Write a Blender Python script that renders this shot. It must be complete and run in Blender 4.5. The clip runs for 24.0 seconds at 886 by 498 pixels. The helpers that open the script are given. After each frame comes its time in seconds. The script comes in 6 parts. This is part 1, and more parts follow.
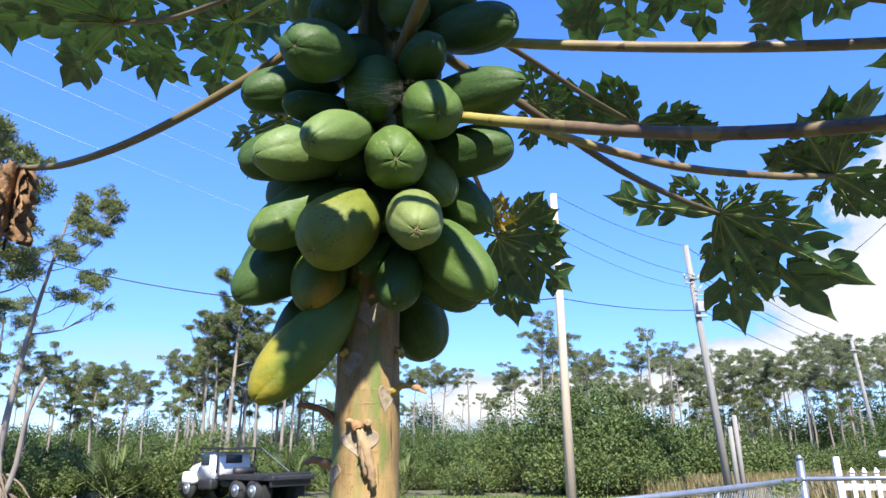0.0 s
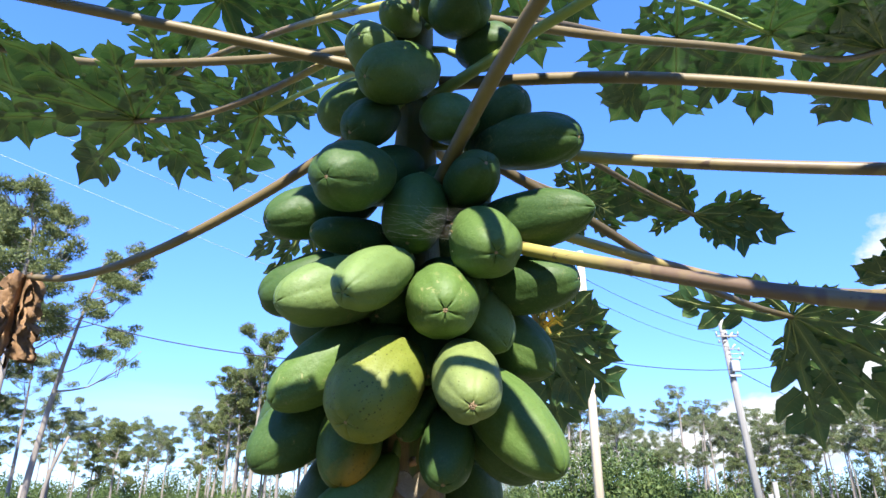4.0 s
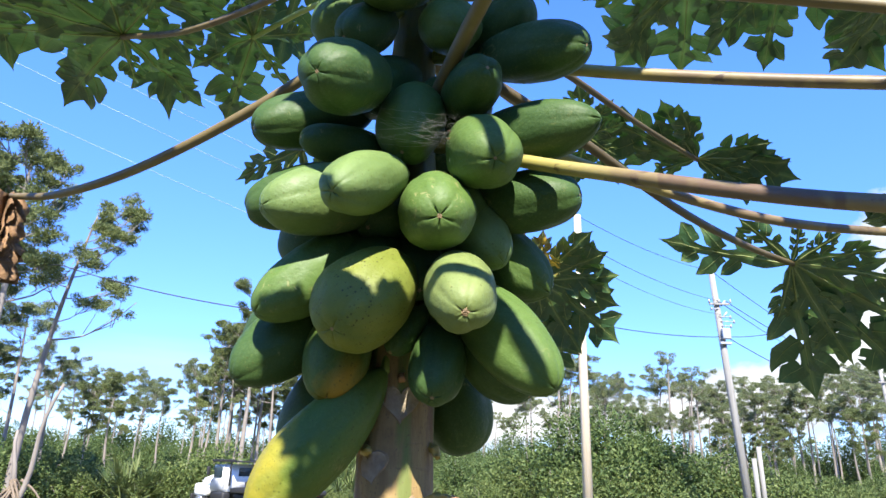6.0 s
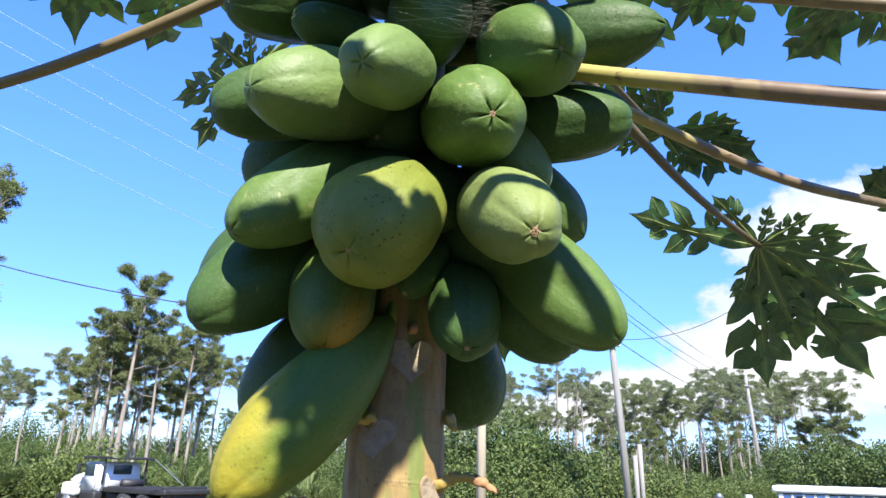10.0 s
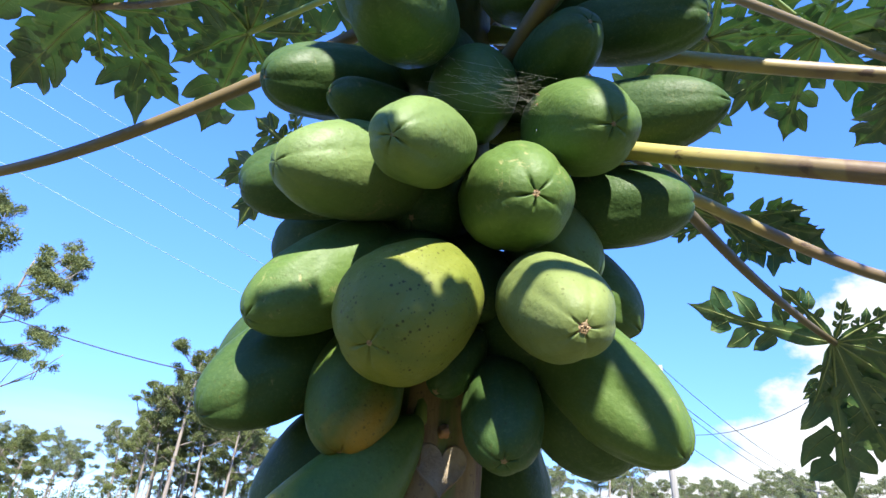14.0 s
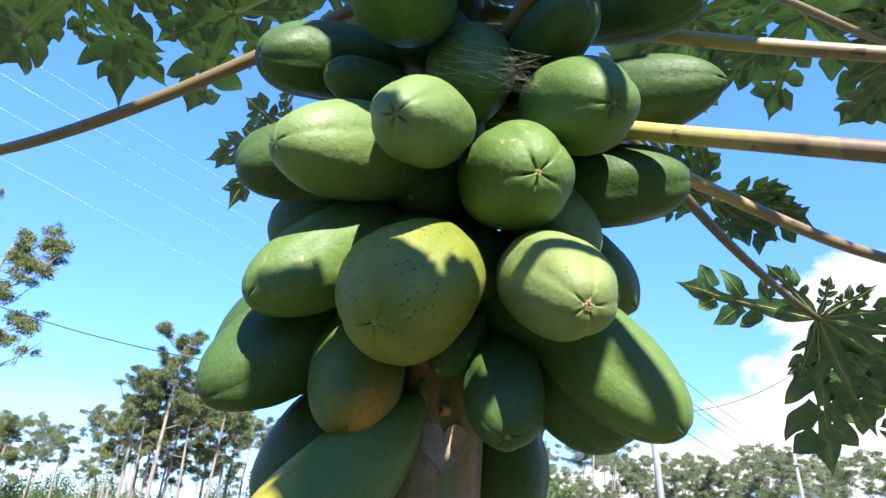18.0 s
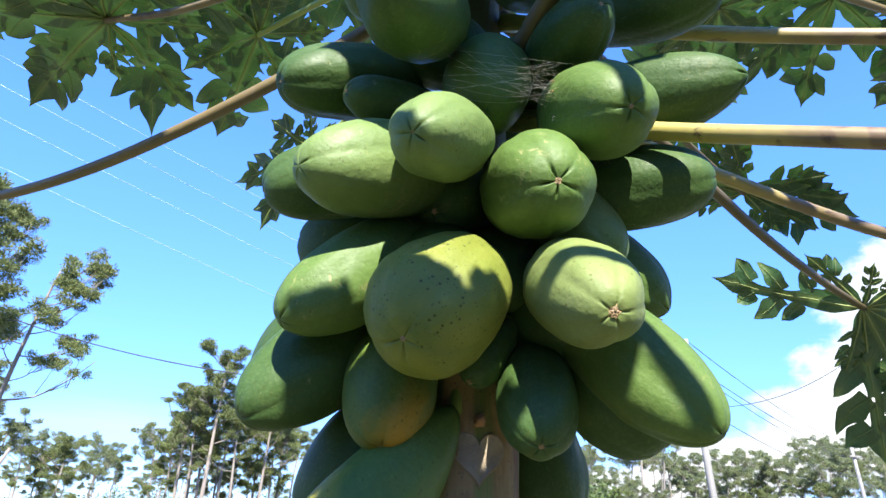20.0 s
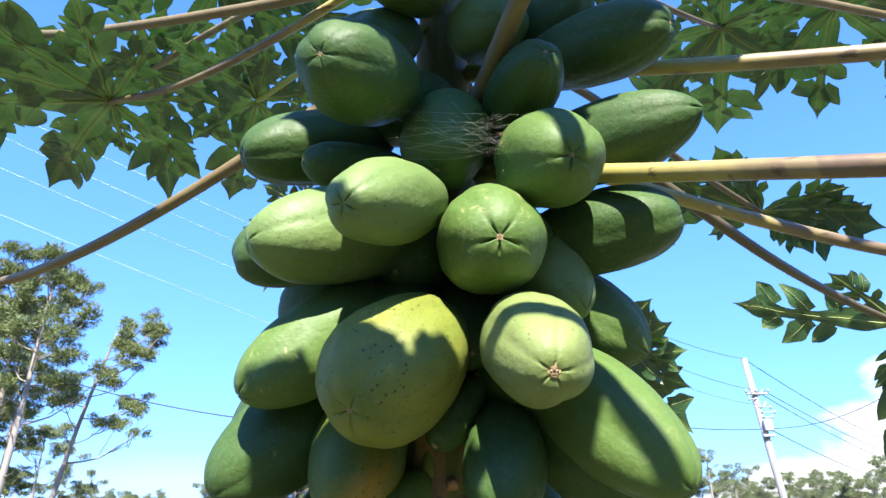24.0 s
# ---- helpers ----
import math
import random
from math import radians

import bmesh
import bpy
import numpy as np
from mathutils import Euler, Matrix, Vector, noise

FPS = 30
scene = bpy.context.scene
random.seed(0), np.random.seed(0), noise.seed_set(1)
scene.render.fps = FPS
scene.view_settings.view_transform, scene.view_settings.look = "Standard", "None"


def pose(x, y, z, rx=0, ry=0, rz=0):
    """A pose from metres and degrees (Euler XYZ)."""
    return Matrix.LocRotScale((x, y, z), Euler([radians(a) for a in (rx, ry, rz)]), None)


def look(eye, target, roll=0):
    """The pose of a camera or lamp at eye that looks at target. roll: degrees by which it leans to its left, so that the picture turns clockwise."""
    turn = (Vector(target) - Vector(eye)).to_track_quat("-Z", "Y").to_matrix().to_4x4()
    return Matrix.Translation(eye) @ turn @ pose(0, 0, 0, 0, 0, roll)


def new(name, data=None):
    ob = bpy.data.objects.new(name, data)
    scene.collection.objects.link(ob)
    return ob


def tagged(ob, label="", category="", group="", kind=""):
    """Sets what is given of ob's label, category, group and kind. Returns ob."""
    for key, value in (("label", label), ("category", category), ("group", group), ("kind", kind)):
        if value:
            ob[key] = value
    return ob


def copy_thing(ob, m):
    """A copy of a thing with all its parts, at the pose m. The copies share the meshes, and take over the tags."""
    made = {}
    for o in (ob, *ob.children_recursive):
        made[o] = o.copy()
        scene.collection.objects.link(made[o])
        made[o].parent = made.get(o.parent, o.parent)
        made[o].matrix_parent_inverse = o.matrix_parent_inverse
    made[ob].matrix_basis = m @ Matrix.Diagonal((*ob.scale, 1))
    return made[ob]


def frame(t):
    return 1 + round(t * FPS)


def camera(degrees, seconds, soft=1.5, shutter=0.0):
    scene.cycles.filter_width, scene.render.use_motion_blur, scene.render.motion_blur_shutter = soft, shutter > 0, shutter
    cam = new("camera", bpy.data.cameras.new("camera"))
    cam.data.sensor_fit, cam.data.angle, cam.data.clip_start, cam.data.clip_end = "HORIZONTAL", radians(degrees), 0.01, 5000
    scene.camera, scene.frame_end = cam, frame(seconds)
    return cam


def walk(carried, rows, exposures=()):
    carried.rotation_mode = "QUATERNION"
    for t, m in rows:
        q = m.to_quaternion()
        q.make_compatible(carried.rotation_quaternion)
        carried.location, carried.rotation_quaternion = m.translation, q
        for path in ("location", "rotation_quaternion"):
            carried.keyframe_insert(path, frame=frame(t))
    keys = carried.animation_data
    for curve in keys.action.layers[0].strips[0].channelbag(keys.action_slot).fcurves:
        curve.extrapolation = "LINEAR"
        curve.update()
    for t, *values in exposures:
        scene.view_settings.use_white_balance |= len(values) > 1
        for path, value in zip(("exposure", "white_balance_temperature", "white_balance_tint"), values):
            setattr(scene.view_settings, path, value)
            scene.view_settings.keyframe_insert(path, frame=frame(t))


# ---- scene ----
cam = camera(68.33, 24.0)
# seconds, place in metres, pitch, roll, yaw in degrees
EXPOSURES = [(0.0, 1.29), (2.0, 1.63), (5.0, 1.63), (7.0, 1.52), (10.0, 1.53), (16.0, 1.76), (20.0, 1.82), (24.0, 1.92)]
PATH = [
    (0.0, 0.1400, -1.3700, 1.6000, 17.20, 0.50, -0.00),
    (0.5, 0.1256, -1.3077, 1.6319, 19.30, -1.06, -0.59),
    (1.0, 0.1293, -1.2746, 1.6820, 20.64, -0.64, 1.09),
    (1.5, 0.1124, -1.2656, 1.7193, 22.74, -1.26, 0.59),
    (2.0, 0.0968, -1.2643, 1.7503, 23.12, -1.15, 1.38),
    (2.5, 0.0915, -1.2683, 1.7690, 23.37, -1.17, 1.45),
    (4.5, 0.0872, -1.2182, 1.8370, 21.58, 0.09, 2.06),
    (5.0, 0.0859, -1.2063, 1.8177, 22.04, -0.16, 1.93),
    (5.5, 0.0895, -1.1771, 1.7971, 20.09, -0.59, 1.68),
    (6.0, 0.0896, -1.1534, 1.7681, 18.54, -1.56, 1.12),
    (6.5, 0.0927, -1.1284, 1.7442, 17.10, -2.36, 1.24),
    (7.0, 0.0854, -1.1122, 1.7305, 17.90, -4.35, 0.95),
    (7.5, 0.0861, -1.0772, 1.7188, 18.88, -7.02, 2.92),
    (8.0, 0.0574, -1.0328, 1.6960, 18.63, -6.99, 0.91),
    (8.5, -0.0169, -0.9697, 1.6917, 18.89, -6.04, -2.66),
    (9.0, -0.0471, -0.9278, 1.7054, 18.37, -4.41, -6.57),
    (9.5, -0.0679, -0.9049, 1.7054, 17.46, -3.41, -8.19),
    (10.0, -0.0789, -0.9067, 1.7340, 18.59, -1.43, -8.10),
    (10.5, -0.0918, -0.9152, 1.7504, 19.97, -0.82, -8.85),
    (12.5, -0.0573, -0.8608, 1.7671, 24.14, -2.73, -4.44),
    (13.0, -0.0484, -0.8531, 1.7753, 24.85, -2.82, -4.09),
    (13.5, -0.0468, -0.8407, 1.7779, 25.28, -3.54, -4.24),
    (14.0, -0.0558, -0.8344, 1.7715, 25.65, -4.34, -4.57),
    (14.5, -0.0524, -0.8329, 1.7763, 25.85, -3.45, -4.71),
    (15.0, -0.0358, -0.8375, 1.7883, 25.50, -2.06, -5.24),
    (15.5, -0.0310, -0.8229, 1.7916, 23.78, -1.30, -5.54),
    (16.0, -0.0433, -0.8397, 1.7920, 24.57, -2.38, -6.47),
    (16.5, -0.0502, -0.8458, 1.7928, 24.76, -2.65, -6.40),
    (17.0, -0.0554, -0.8335, 1.7851, 23.84, -2.57, -5.54),
    (17.5, -0.0733, -0.8333, 1.7750, 24.37, -3.41, -5.65),
    (19.5, -0.0747, -0.8432, 1.7589, 22.41, -2.69, -4.75),
    (20.0, -0.0651, -0.8445, 1.7735, 24.34, -1.85, -1.68),
    (20.5, -0.0502, -0.8492, 1.7613, 25.93, -1.91, 3.09),
    (21.0, -0.0112, -0.8535, 1.7762, 27.66, -1.11, 5.43),
    (21.5, 0.0430, -0.8571, 1.7888, 26.78, 1.05, 8.57),
    (22.0, 0.0698, -0.8613, 1.7878, 27.21, 1.35, 7.50),
    (22.5, 0.0436, -0.8534, 1.7856, 26.40, -0.30, 5.82),
    (23.0, 0.0370, -0.8631, 1.7941, 27.04, 0.45, 5.68),
    (23.5, 0.0236, -0.8553, 1.7995, 27.06, 0.07, 4.03),
    (24.0, 0.0356, -0.8506, 1.8017, 27.43, 0.45, 3.68),
]
walk(cam, [(t, pose(x, y, z, 90 + p, r, w)) for t, x, y, z, p, r, w in PATH], EXPOSURES)

# ---- world and sun ----
SUN_TO = Vector((0.0726, -0.6909, 0.7193)).normalized()
sun_elev = math.asin(SUN_TO.z)
sun_rot = math.atan2(SUN_TO.x, SUN_TO.y)


def build_world():
    w = bpy.data.worlds.new("sky")
    scene.world = w
    w.use_nodes = True
    nt = w.node_tree
    nt.nodes.clear()
    out = nt.nodes.new("ShaderNodeOutputWorld")
    bg = nt.nodes.new("ShaderNodeBackground")
    sky = nt.nodes.new("ShaderNodeTexSky")
    sky.sky_type = 'NISHITA'
    sky.sun_disc = False
    sky.sun_elevation = sun_elev
    sky.sun_rotation = sun_rot
    sky.altitude = 10
    sky.air_density = 1.0
    sky.dust_density = 0.0
    sky.ozone_density = 4.2
    bg.inputs["Strength"].default_value = 0.066
    tc = nt.nodes.new("ShaderNodeTexCoord")

    def vmath(op, a, b=None, scale=None):
        n = nt.nodes.new("ShaderNodeVectorMath")
        n.operation = op
        for i, v in enumerate((a, b)):
            if v is None:
                continue
            if isinstance(v, tuple):
                n.inputs[i].default_value = v
            else:
                nt.links.new(v, n.inputs[i])
        if scale is not None:
            n.inputs["Scale"].default_value = scale
        return n

    def math_(op, a, b=None, c=None, clamp=False):
        n = nt.nodes.new("ShaderNodeMath")
        n.operation = op
        n.use_clamp = clamp
        for i, v in enumerate((a, b, c)):
            if v is None:
                continue
            if isinstance(v, (int, float)):
                n.inputs[i].default_value = v
            else:
                nt.links.new(v, n.inputs[i])
        return n.outputs[0]

    d = tc.outputs["Generated"]
    sep = nt.nodes.new("ShaderNodeSeparateXYZ")
    nt.links.new(d, sep.inputs[0])
    # cumulus: noise thresholded higher the further up it is
    big = nt.nodes.new("ShaderNodeTexNoise")
    big.inputs["Scale"].default_value = 3.4
    big.inputs["Detail"].default_value = 2.0
    fine = nt.nodes.new("ShaderNodeTexNoise")
    fine.inputs["Scale"].default_value = 13.0
    fine.inputs["Detail"].default_value = 9.0
    fine.inputs["Roughness"].default_value = 0.6
    st = vmath('MULTIPLY', d, (1.0, 1.0, 1.5))
    nt.links.new(st.outputs[0], big.inputs["Vector"])
    nt.links.new(st.outputs[0], fine.inputs["Vector"])

    def bump(az, el, width, height, gain):
        """A soft heap of cloud about a heading."""
        c = Vector((math.sin(radians(az)) * math.cos(radians(el)), math.cos(radians(az)) * math.cos(radians(el)), math.sin(radians(el))))
        side = Vector((math.cos(radians(az)), -math.sin(radians(az)), 0))
        up = side.cross(c) * -1 if side.cross(c).z < 0 else side.cross(c)
        rel = vmath('SUBTRACT', d, tuple(c)).outputs[0]
        a = math_('DIVIDE', vmath('DOT_PRODUCT', rel, tuple(side)).outputs["Value"], width)
        b = math_('DIVIDE', vmath('DOT_PRODUCT', rel, tuple(up)).outputs["Value"], height)
        r2 = math_('ADD', math_('MULTIPLY', a, a), math_('MULTIPLY', b, b))
        front = math_('GREATER_THAN', vmath('DOT_PRODUCT', d, tuple(c)).outputs["Value"], 0.2)
        return math_('MULTIPLY', math_('MULTIPLY', math_('POWER', 2.718, math_('MULTIPLY', r2, -1.0)), gain), front)

    heaps = bump(40.5, 16.5, 0.13, 0.115, 0.66)
    for args in ((34.0, 10.5, 0.14, 0.075, 0.52), (14.0, 4.5, 0.19, 0.042, 0.52), (25.0, 6.0, 0.10, 0.045, 0.46), (5.0, 4.0, 0.08, 0.045, 0.40), (50.0, 14.0, 0.12, 0.10, 0.5), (38.0, 7.5, 0.16, 0.055, 0.5), (-1.0, 3.0, 0.10, 0.045, 0.40),
                 (-95.0, 9.0, 0.5, 0.10, 0.5), (110.0, 12.0, 0.5, 0.12, 0.5), (180.0, 8.0, 0.8, 0.10, 0.5)):
        heaps = math_('ADD', heaps, bump(*args))
    dens = math_('ADD', heaps, math_('ADD', math_('MULTIPLY', math_('SUBTRACT', big.outputs["Fac"], 0.5), 0.25),
                                     math_('MULTIPLY', math_('SUBTRACT', fine.outputs["Fac"], 0.5), 0.75)))
    mask = math_('MULTIPLY', math_('SUBTRACT', dens, 0.30), 9.0, clamp=True)
    # thin streaks near the horizon on the other side
    streak = nt.nodes.new("ShaderNodeTexNoise")
    streak.inputs["Scale"].default_value = 2.2
    streak.inputs["Detail"].default_value = 6.0
    sv = vmath('MULTIPLY', d, (1.0, 1.0, 9.0))
    nt.links.new(sv.outputs[0], streak.inputs["Vector"])
    thin = math_('MULTIPLY', math_('SUBTRACT', math_('ADD', streak.outputs["Fac"], bump(-24.0, 7.5, 0.20, 0.05, 0.42)), 0.70), 2.0, clamp=True)
    thin = math_('MULTIPLY', thin, 0.7)
    mask = math_('MAXIMUM', mask, thin)
    up = math_('GREATER_THAN', sep.outputs["Z"], -0.02)
    mask = math_('MULTIPLY', mask, up)
    shade = nt.nodes.new("ShaderNodeMixRGB")
    shade.inputs[1].default_value = (4.2, 4.9, 5.9, 1)
    shade.inputs[2].default_value = (6.6, 6.75, 6.9, 1)
    nt.links.new(math_('MULTIPLY', math_('SUBTRACT', dens, 0.36), 3.4, clamp=True), shade.inputs[0])
    # a deep clean blue, paler low down
    tint = nt.nodes.new("ShaderNodeMixRGB")
    tint.blend_type = 'MULTIPLY'
    tint.inputs[0].default_value = 1.0
    grade = nt.nodes.new("ShaderNodeMixRGB")
    grade.inputs[1].default_value = SKY_LOW
    grade.inputs[2].default_value = SKY_HIGH
    nt.links.new(math_('MULTIPLY', sep.outputs["Z"], 2.0, clamp=True), grade.inputs[0])
    nt.links.new(grade.outputs[0], tint.inputs[2])
    nt.links.new(sky.outputs[0], tint.inputs[1])
    mix = nt.nodes.new("ShaderNodeMixRGB")
    nt.links.new(mask, mix.inputs[0])
    nt.links.new(tint.outputs[0], mix.inputs[1])
    nt.links.new(shade.outputs[0], mix.inputs[2])
    nt.links.new(mix.outputs[0], bg.inputs["Color"])
    nt.links.new(bg.outputs[0], out.inputs["Surface"])


SKY_LOW, SKY_HIGH = (0.77, 0.92, 1.40, 1), (1.02, 1.56, 2.68, 1)
build_world()
sun = new("sun", bpy.data.lights.new("sun", 'SUN'))
sun.data.energy = 5.0
sun.data.angle = radians(0.53)
sun.data.color = (1.0, 0.95, 0.86)
sun.matrix_world = look(SUN_TO * 30 + Vector((0, 0, 2)), (0, 0, 2))


# ---- materials ----
class Mat:
    """A node material in the making."""

    def __init__(self, name, rough=0.6):
        self.m = bpy.data.materials.new(name)
        self.m.use_nodes = True
        self.nt = self.m.node_tree
        self.b = self.nt.nodes["Principled BSDF"]
        self.b.inputs["Roughness"].default_value = rough
        self.tc = self.node("ShaderNodeTexCoord")
        self.info = self.node("ShaderNodeObjectInfo")

    def node(self, kind):
        return self.nt.nodes.new(kind)

    def put(self, v, sock):
        if isinstance(v, bpy.types.NodeSocket):
            self.nt.links.new(v, sock)
        elif isinstance(v, tuple) and len(v) == 3 and sock.type == 'RGBA':
            sock.default_value = (*v, 1)
        else:
            sock.default_value = v

    def noise(self, scale, detail=4.0, rough=0.55, vec=None, dist=0.0):
        n = self.node("ShaderNodeTexNoise")
        n.inputs["Scale"].default_value = scale
        n.inputs["Detail"].default_value = detail
        n.inputs["Roughness"].default_value = rough
        n.inputs["Distortion"].default_value = dist
        self.put(vec if vec is not None else self.tc.outputs["Object"], n.inputs["Vector"])
        return n.outputs["Fac"]

    def scaled(self, s, vec=None):
        n = self.node("ShaderNodeVectorMath")
        n.operation = 'MULTIPLY'
        self.put(vec if vec is not None else self.tc.outputs["Object"], n.inputs[0])
        n.inputs[1].default_value = s
        return n.outputs[0]

    def ramp(self, fac, *stops):
        n = self.node("ShaderNodeValToRGB")
        el = n.color_ramp.elements
        while len(el) < len(stops):
            el.new(0.5)
        for e, (p, c) in zip(el, stops):
            e.position = p
            e.color = (c, c, c, 1) if isinstance(c, (int, float)) else (*c, 1)
        self.put(fac, n.inputs[0])
        return n.outputs[0]

    def mix(self, fac, a, b, mode='MIX'):
        n = self.node("ShaderNodeMixRGB")
        n.blend_type = mode
        for v, s in zip((fac, a, b), n.inputs):
            self.put(v, s)
        return n.outputs[0]

    def math(self, op, a, b=0.0, clamp=False):
        n = self.node("ShaderNodeMath")
        n.operation = op
        n.use_clamp = clamp
        self.put(a, n.inputs[0])
        self.put(b, n.inputs[1])
        return n.outputs[0]

    def bump(self, h, strength, dist):
        n = self.node("ShaderNodeBump")
        n.inputs["Strength"].default_value = strength
        n.inputs["Distance"].default_value = dist
        self.put(h, n.inputs["Height"])
        self.put(n.outputs[0], self.b.inputs["Normal"])
        return self

    def color(self, c):
        self.put(c, self.b.inputs["Base Color"])
        return self

    def rough(self, r):
        self.put(r, self.b.inputs["Roughness"])
        return self

    def thin_leaf(self, c, share):
        """Lets light through: part of it scatters to the other side."""
        tr = self.node("ShaderNodeBsdfTranslucent")
        self.put(c, tr.inputs["Color"])
        mx = self.node("ShaderNodeMixShader")
        mx.inputs[0].default_value = share
        out = self.nt.nodes["Material Output"]
        self.nt.links.new(self.b.outputs[0], mx.inputs[1])
        self.nt.links.new(tr.outputs[0], mx.inputs[2])
        self.nt.links.new(mx.outputs[0], out.inputs["Surface"])
        return self


def fruit_material(name, low, high, ripe=None, ripe_from=0.55, specks=0.45, side=None, scuffs=0.0):
    """Waxy papaya skin. z runs from the stalk (0) to the tip (1) in the generated space."""
    k = Mat(name, 0.52)
    rnd = k.info.outputs["Random"]
    base = k.mix(k.noise(9.0, 3.0), low, high)
    base = k.mix(k.math('MULTIPLY', rnd, 0.40), base, (0.030, 0.068, 0.016))
    base = k.mix(k.ramp(k.noise(60.0, 5.0, 0.6), (0.40, 0.0), (0.75, 0.35)), base, high)
    streak = k.ramp(k.noise(26.0, 5.0, 0.6, k.scaled((1.0, 1.0, 0.12))), (0.42, 0.0), (0.70, 0.30))
    base = k.mix(streak, base, tuple(q * 1.30 for q in high))
    # pale waxy bloom in clouds and as fine grain
    bloom = k.ramp(k.noise(5.0, 3.0, 0.5), (0.50, 0.0), (0.75, 0.26))
    base = k.mix(bloom, base, (0.150, 0.200, 0.098))
    base = k.mix(k.ramp(k.noise(240.0, 3.0, 0.7), (0.52, 0.0), (0.76, 0.20)), base, (0.190, 0.250, 0.085))
    sep = k.node("ShaderNodeSeparateXYZ")
    k.put(k.tc.outputs["Generated"], sep.inputs[0])
    if ripe:
        along = k.math('ADD', sep.outputs["Z"], k.math('MULTIPLY', k.math('SUBTRACT', k.noise(11.0, 3.0, dist=0.6), 0.5), 1.0))
        if side:
            along = k.math('ADD', along, k.math('MULTIPLY', k.math('SUBTRACT', sep.outputs[side[0]], 0.5), side[1]))
        base = k.mix(k.ramp(k.math('MULTIPLY', along, 0.6), (ripe_from * 0.6, 0.0), (ripe_from * 0.6 + 0.20, 0.9)), base, ripe)
    # small dark specks of uneven size, in drifts
    for scale, tone, share in ((120.0, (0.050, 0.052, 0.010), 0.42), (230.0, (0.065, 0.070, 0.015), 0.50)):
        vor = k.node("ShaderNodeTexVoronoi")
        vor.inputs["Scale"].default_value = scale
        k.put(k.tc.outputs["Object"], vor.inputs["Vector"])
        few = k.ramp(vor.outputs["Color"], (share - 0.02, 0.0), (share, 1.0))
        dots = k.ramp(vor.outputs["Distance"], (0.13, 1.0), (0.24, 0.0))
        pick = k.ramp(k.noise(12.0, 3.0), (0.46 - 0.08 * specks, 0.0), (0.54 - 0.08 * specks, 1.0))
        base = k.mix(k.math('MULTIPLY', k.math('MULTIPLY', k.math('MULTIPLY', dots, few), pick), specks), base, tone)
    # dry scuffs with a net of fine cracks
    scuff = k.ramp(k.noise(46.0, 7.0, 0.75, dist=1.8), (0.56, 0.0), (0.62, 0.75))
    base = k.mix(k.math('MULTIPLY', scuff, k.ramp(k.noise(9.0, 2.0), (0.55 - scuffs, 0.0), (0.60 - scuffs, 1.0))), base, (0.23, 0.23, 0.09))
    k.color(base)
    k.rough(k.ramp(k.noise(40.0, 3.0), (0.3, 0.46), (0.8, 0.66)))
    k.b.inputs["Specular IOR Level"].default_value = 0.24
    relief = k.math('ADD', k.noise(110.0, 5.0), k.math('MULTIPLY', k.noise(20.0, 3.0), 0.9))
    return k.bump(k.math('ADD', relief, k.math('MULTIPLY', k.noise(13.0, 3.0, 0.5, k.scaled((1.0, 1.0, 0.25))), 0.8)), 0.34, 0.0035).m


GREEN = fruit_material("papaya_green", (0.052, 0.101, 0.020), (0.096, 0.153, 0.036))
PALE = fruit_material("papaya_pale", (0.087, 0.146, 0.038), (0.151, 0.212, 0.068))
# green skin again, with the shade on shadowed fruit mixed into its colour
SHADED_GREEN = fruit_material("papaya_shaded", (0.028, 0.063, 0.015), (0.051, 0.094, 0.024))
SCUFFED = fruit_material("papaya_scuffed", (0.055, 0.107, 0.020), (0.100, 0.160, 0.037), None, 0.5, 0.5, None, 0.06)
YELLOWING = fruit_material("papaya_yellowing", (0.100, 0.139, 0.020), (0.169, 0.180, 0.030), (0.062, 0.110, 0.023), 0.86, 1.0)
PALE_YELLOW = fruit_material("papaya_pale_yellow", (0.134, 0.183, 0.046), (0.205, 0.240, 0.080), None, 0.5, 0.6)
RIPE = fruit_material("papaya_ripe", (0.052, 0.105, 0.016), (0.098, 0.142, 0.022), (0.276, 0.236, 0.025), 0.66, 0.5, ("Y", 0.55))
RIPE_TIP = fruit_material("papaya_ripe_tip", (0.051, 0.100, 0.017), (0.090, 0.130, 0.023), (0.374, 0.200, 0.020), 0.86, 0.6, ("X", 0.5))


def simple(name, a, b, scale=12.0, rough=0.7, bump=0.3, dist=0.004, stretch=None, metal=0.0):
    k = Mat(name, rough)
    vec = k.scaled(stretch) if stretch else None
    n = k.noise(scale, 6.0, 0.6, vec)
    c = k.mix(n, a, b)
    c = k.mix(k.ramp(k.noise(scale * 0.17, 2.0, vec=vec), (0.4, 0.0), (0.7, 0.35)), c, tuple(x * 0.55 for x in a))
    k.color(c)
    k.b.inputs["Metallic"].default_value = metal
    return k.bump(n, bump, dist).m


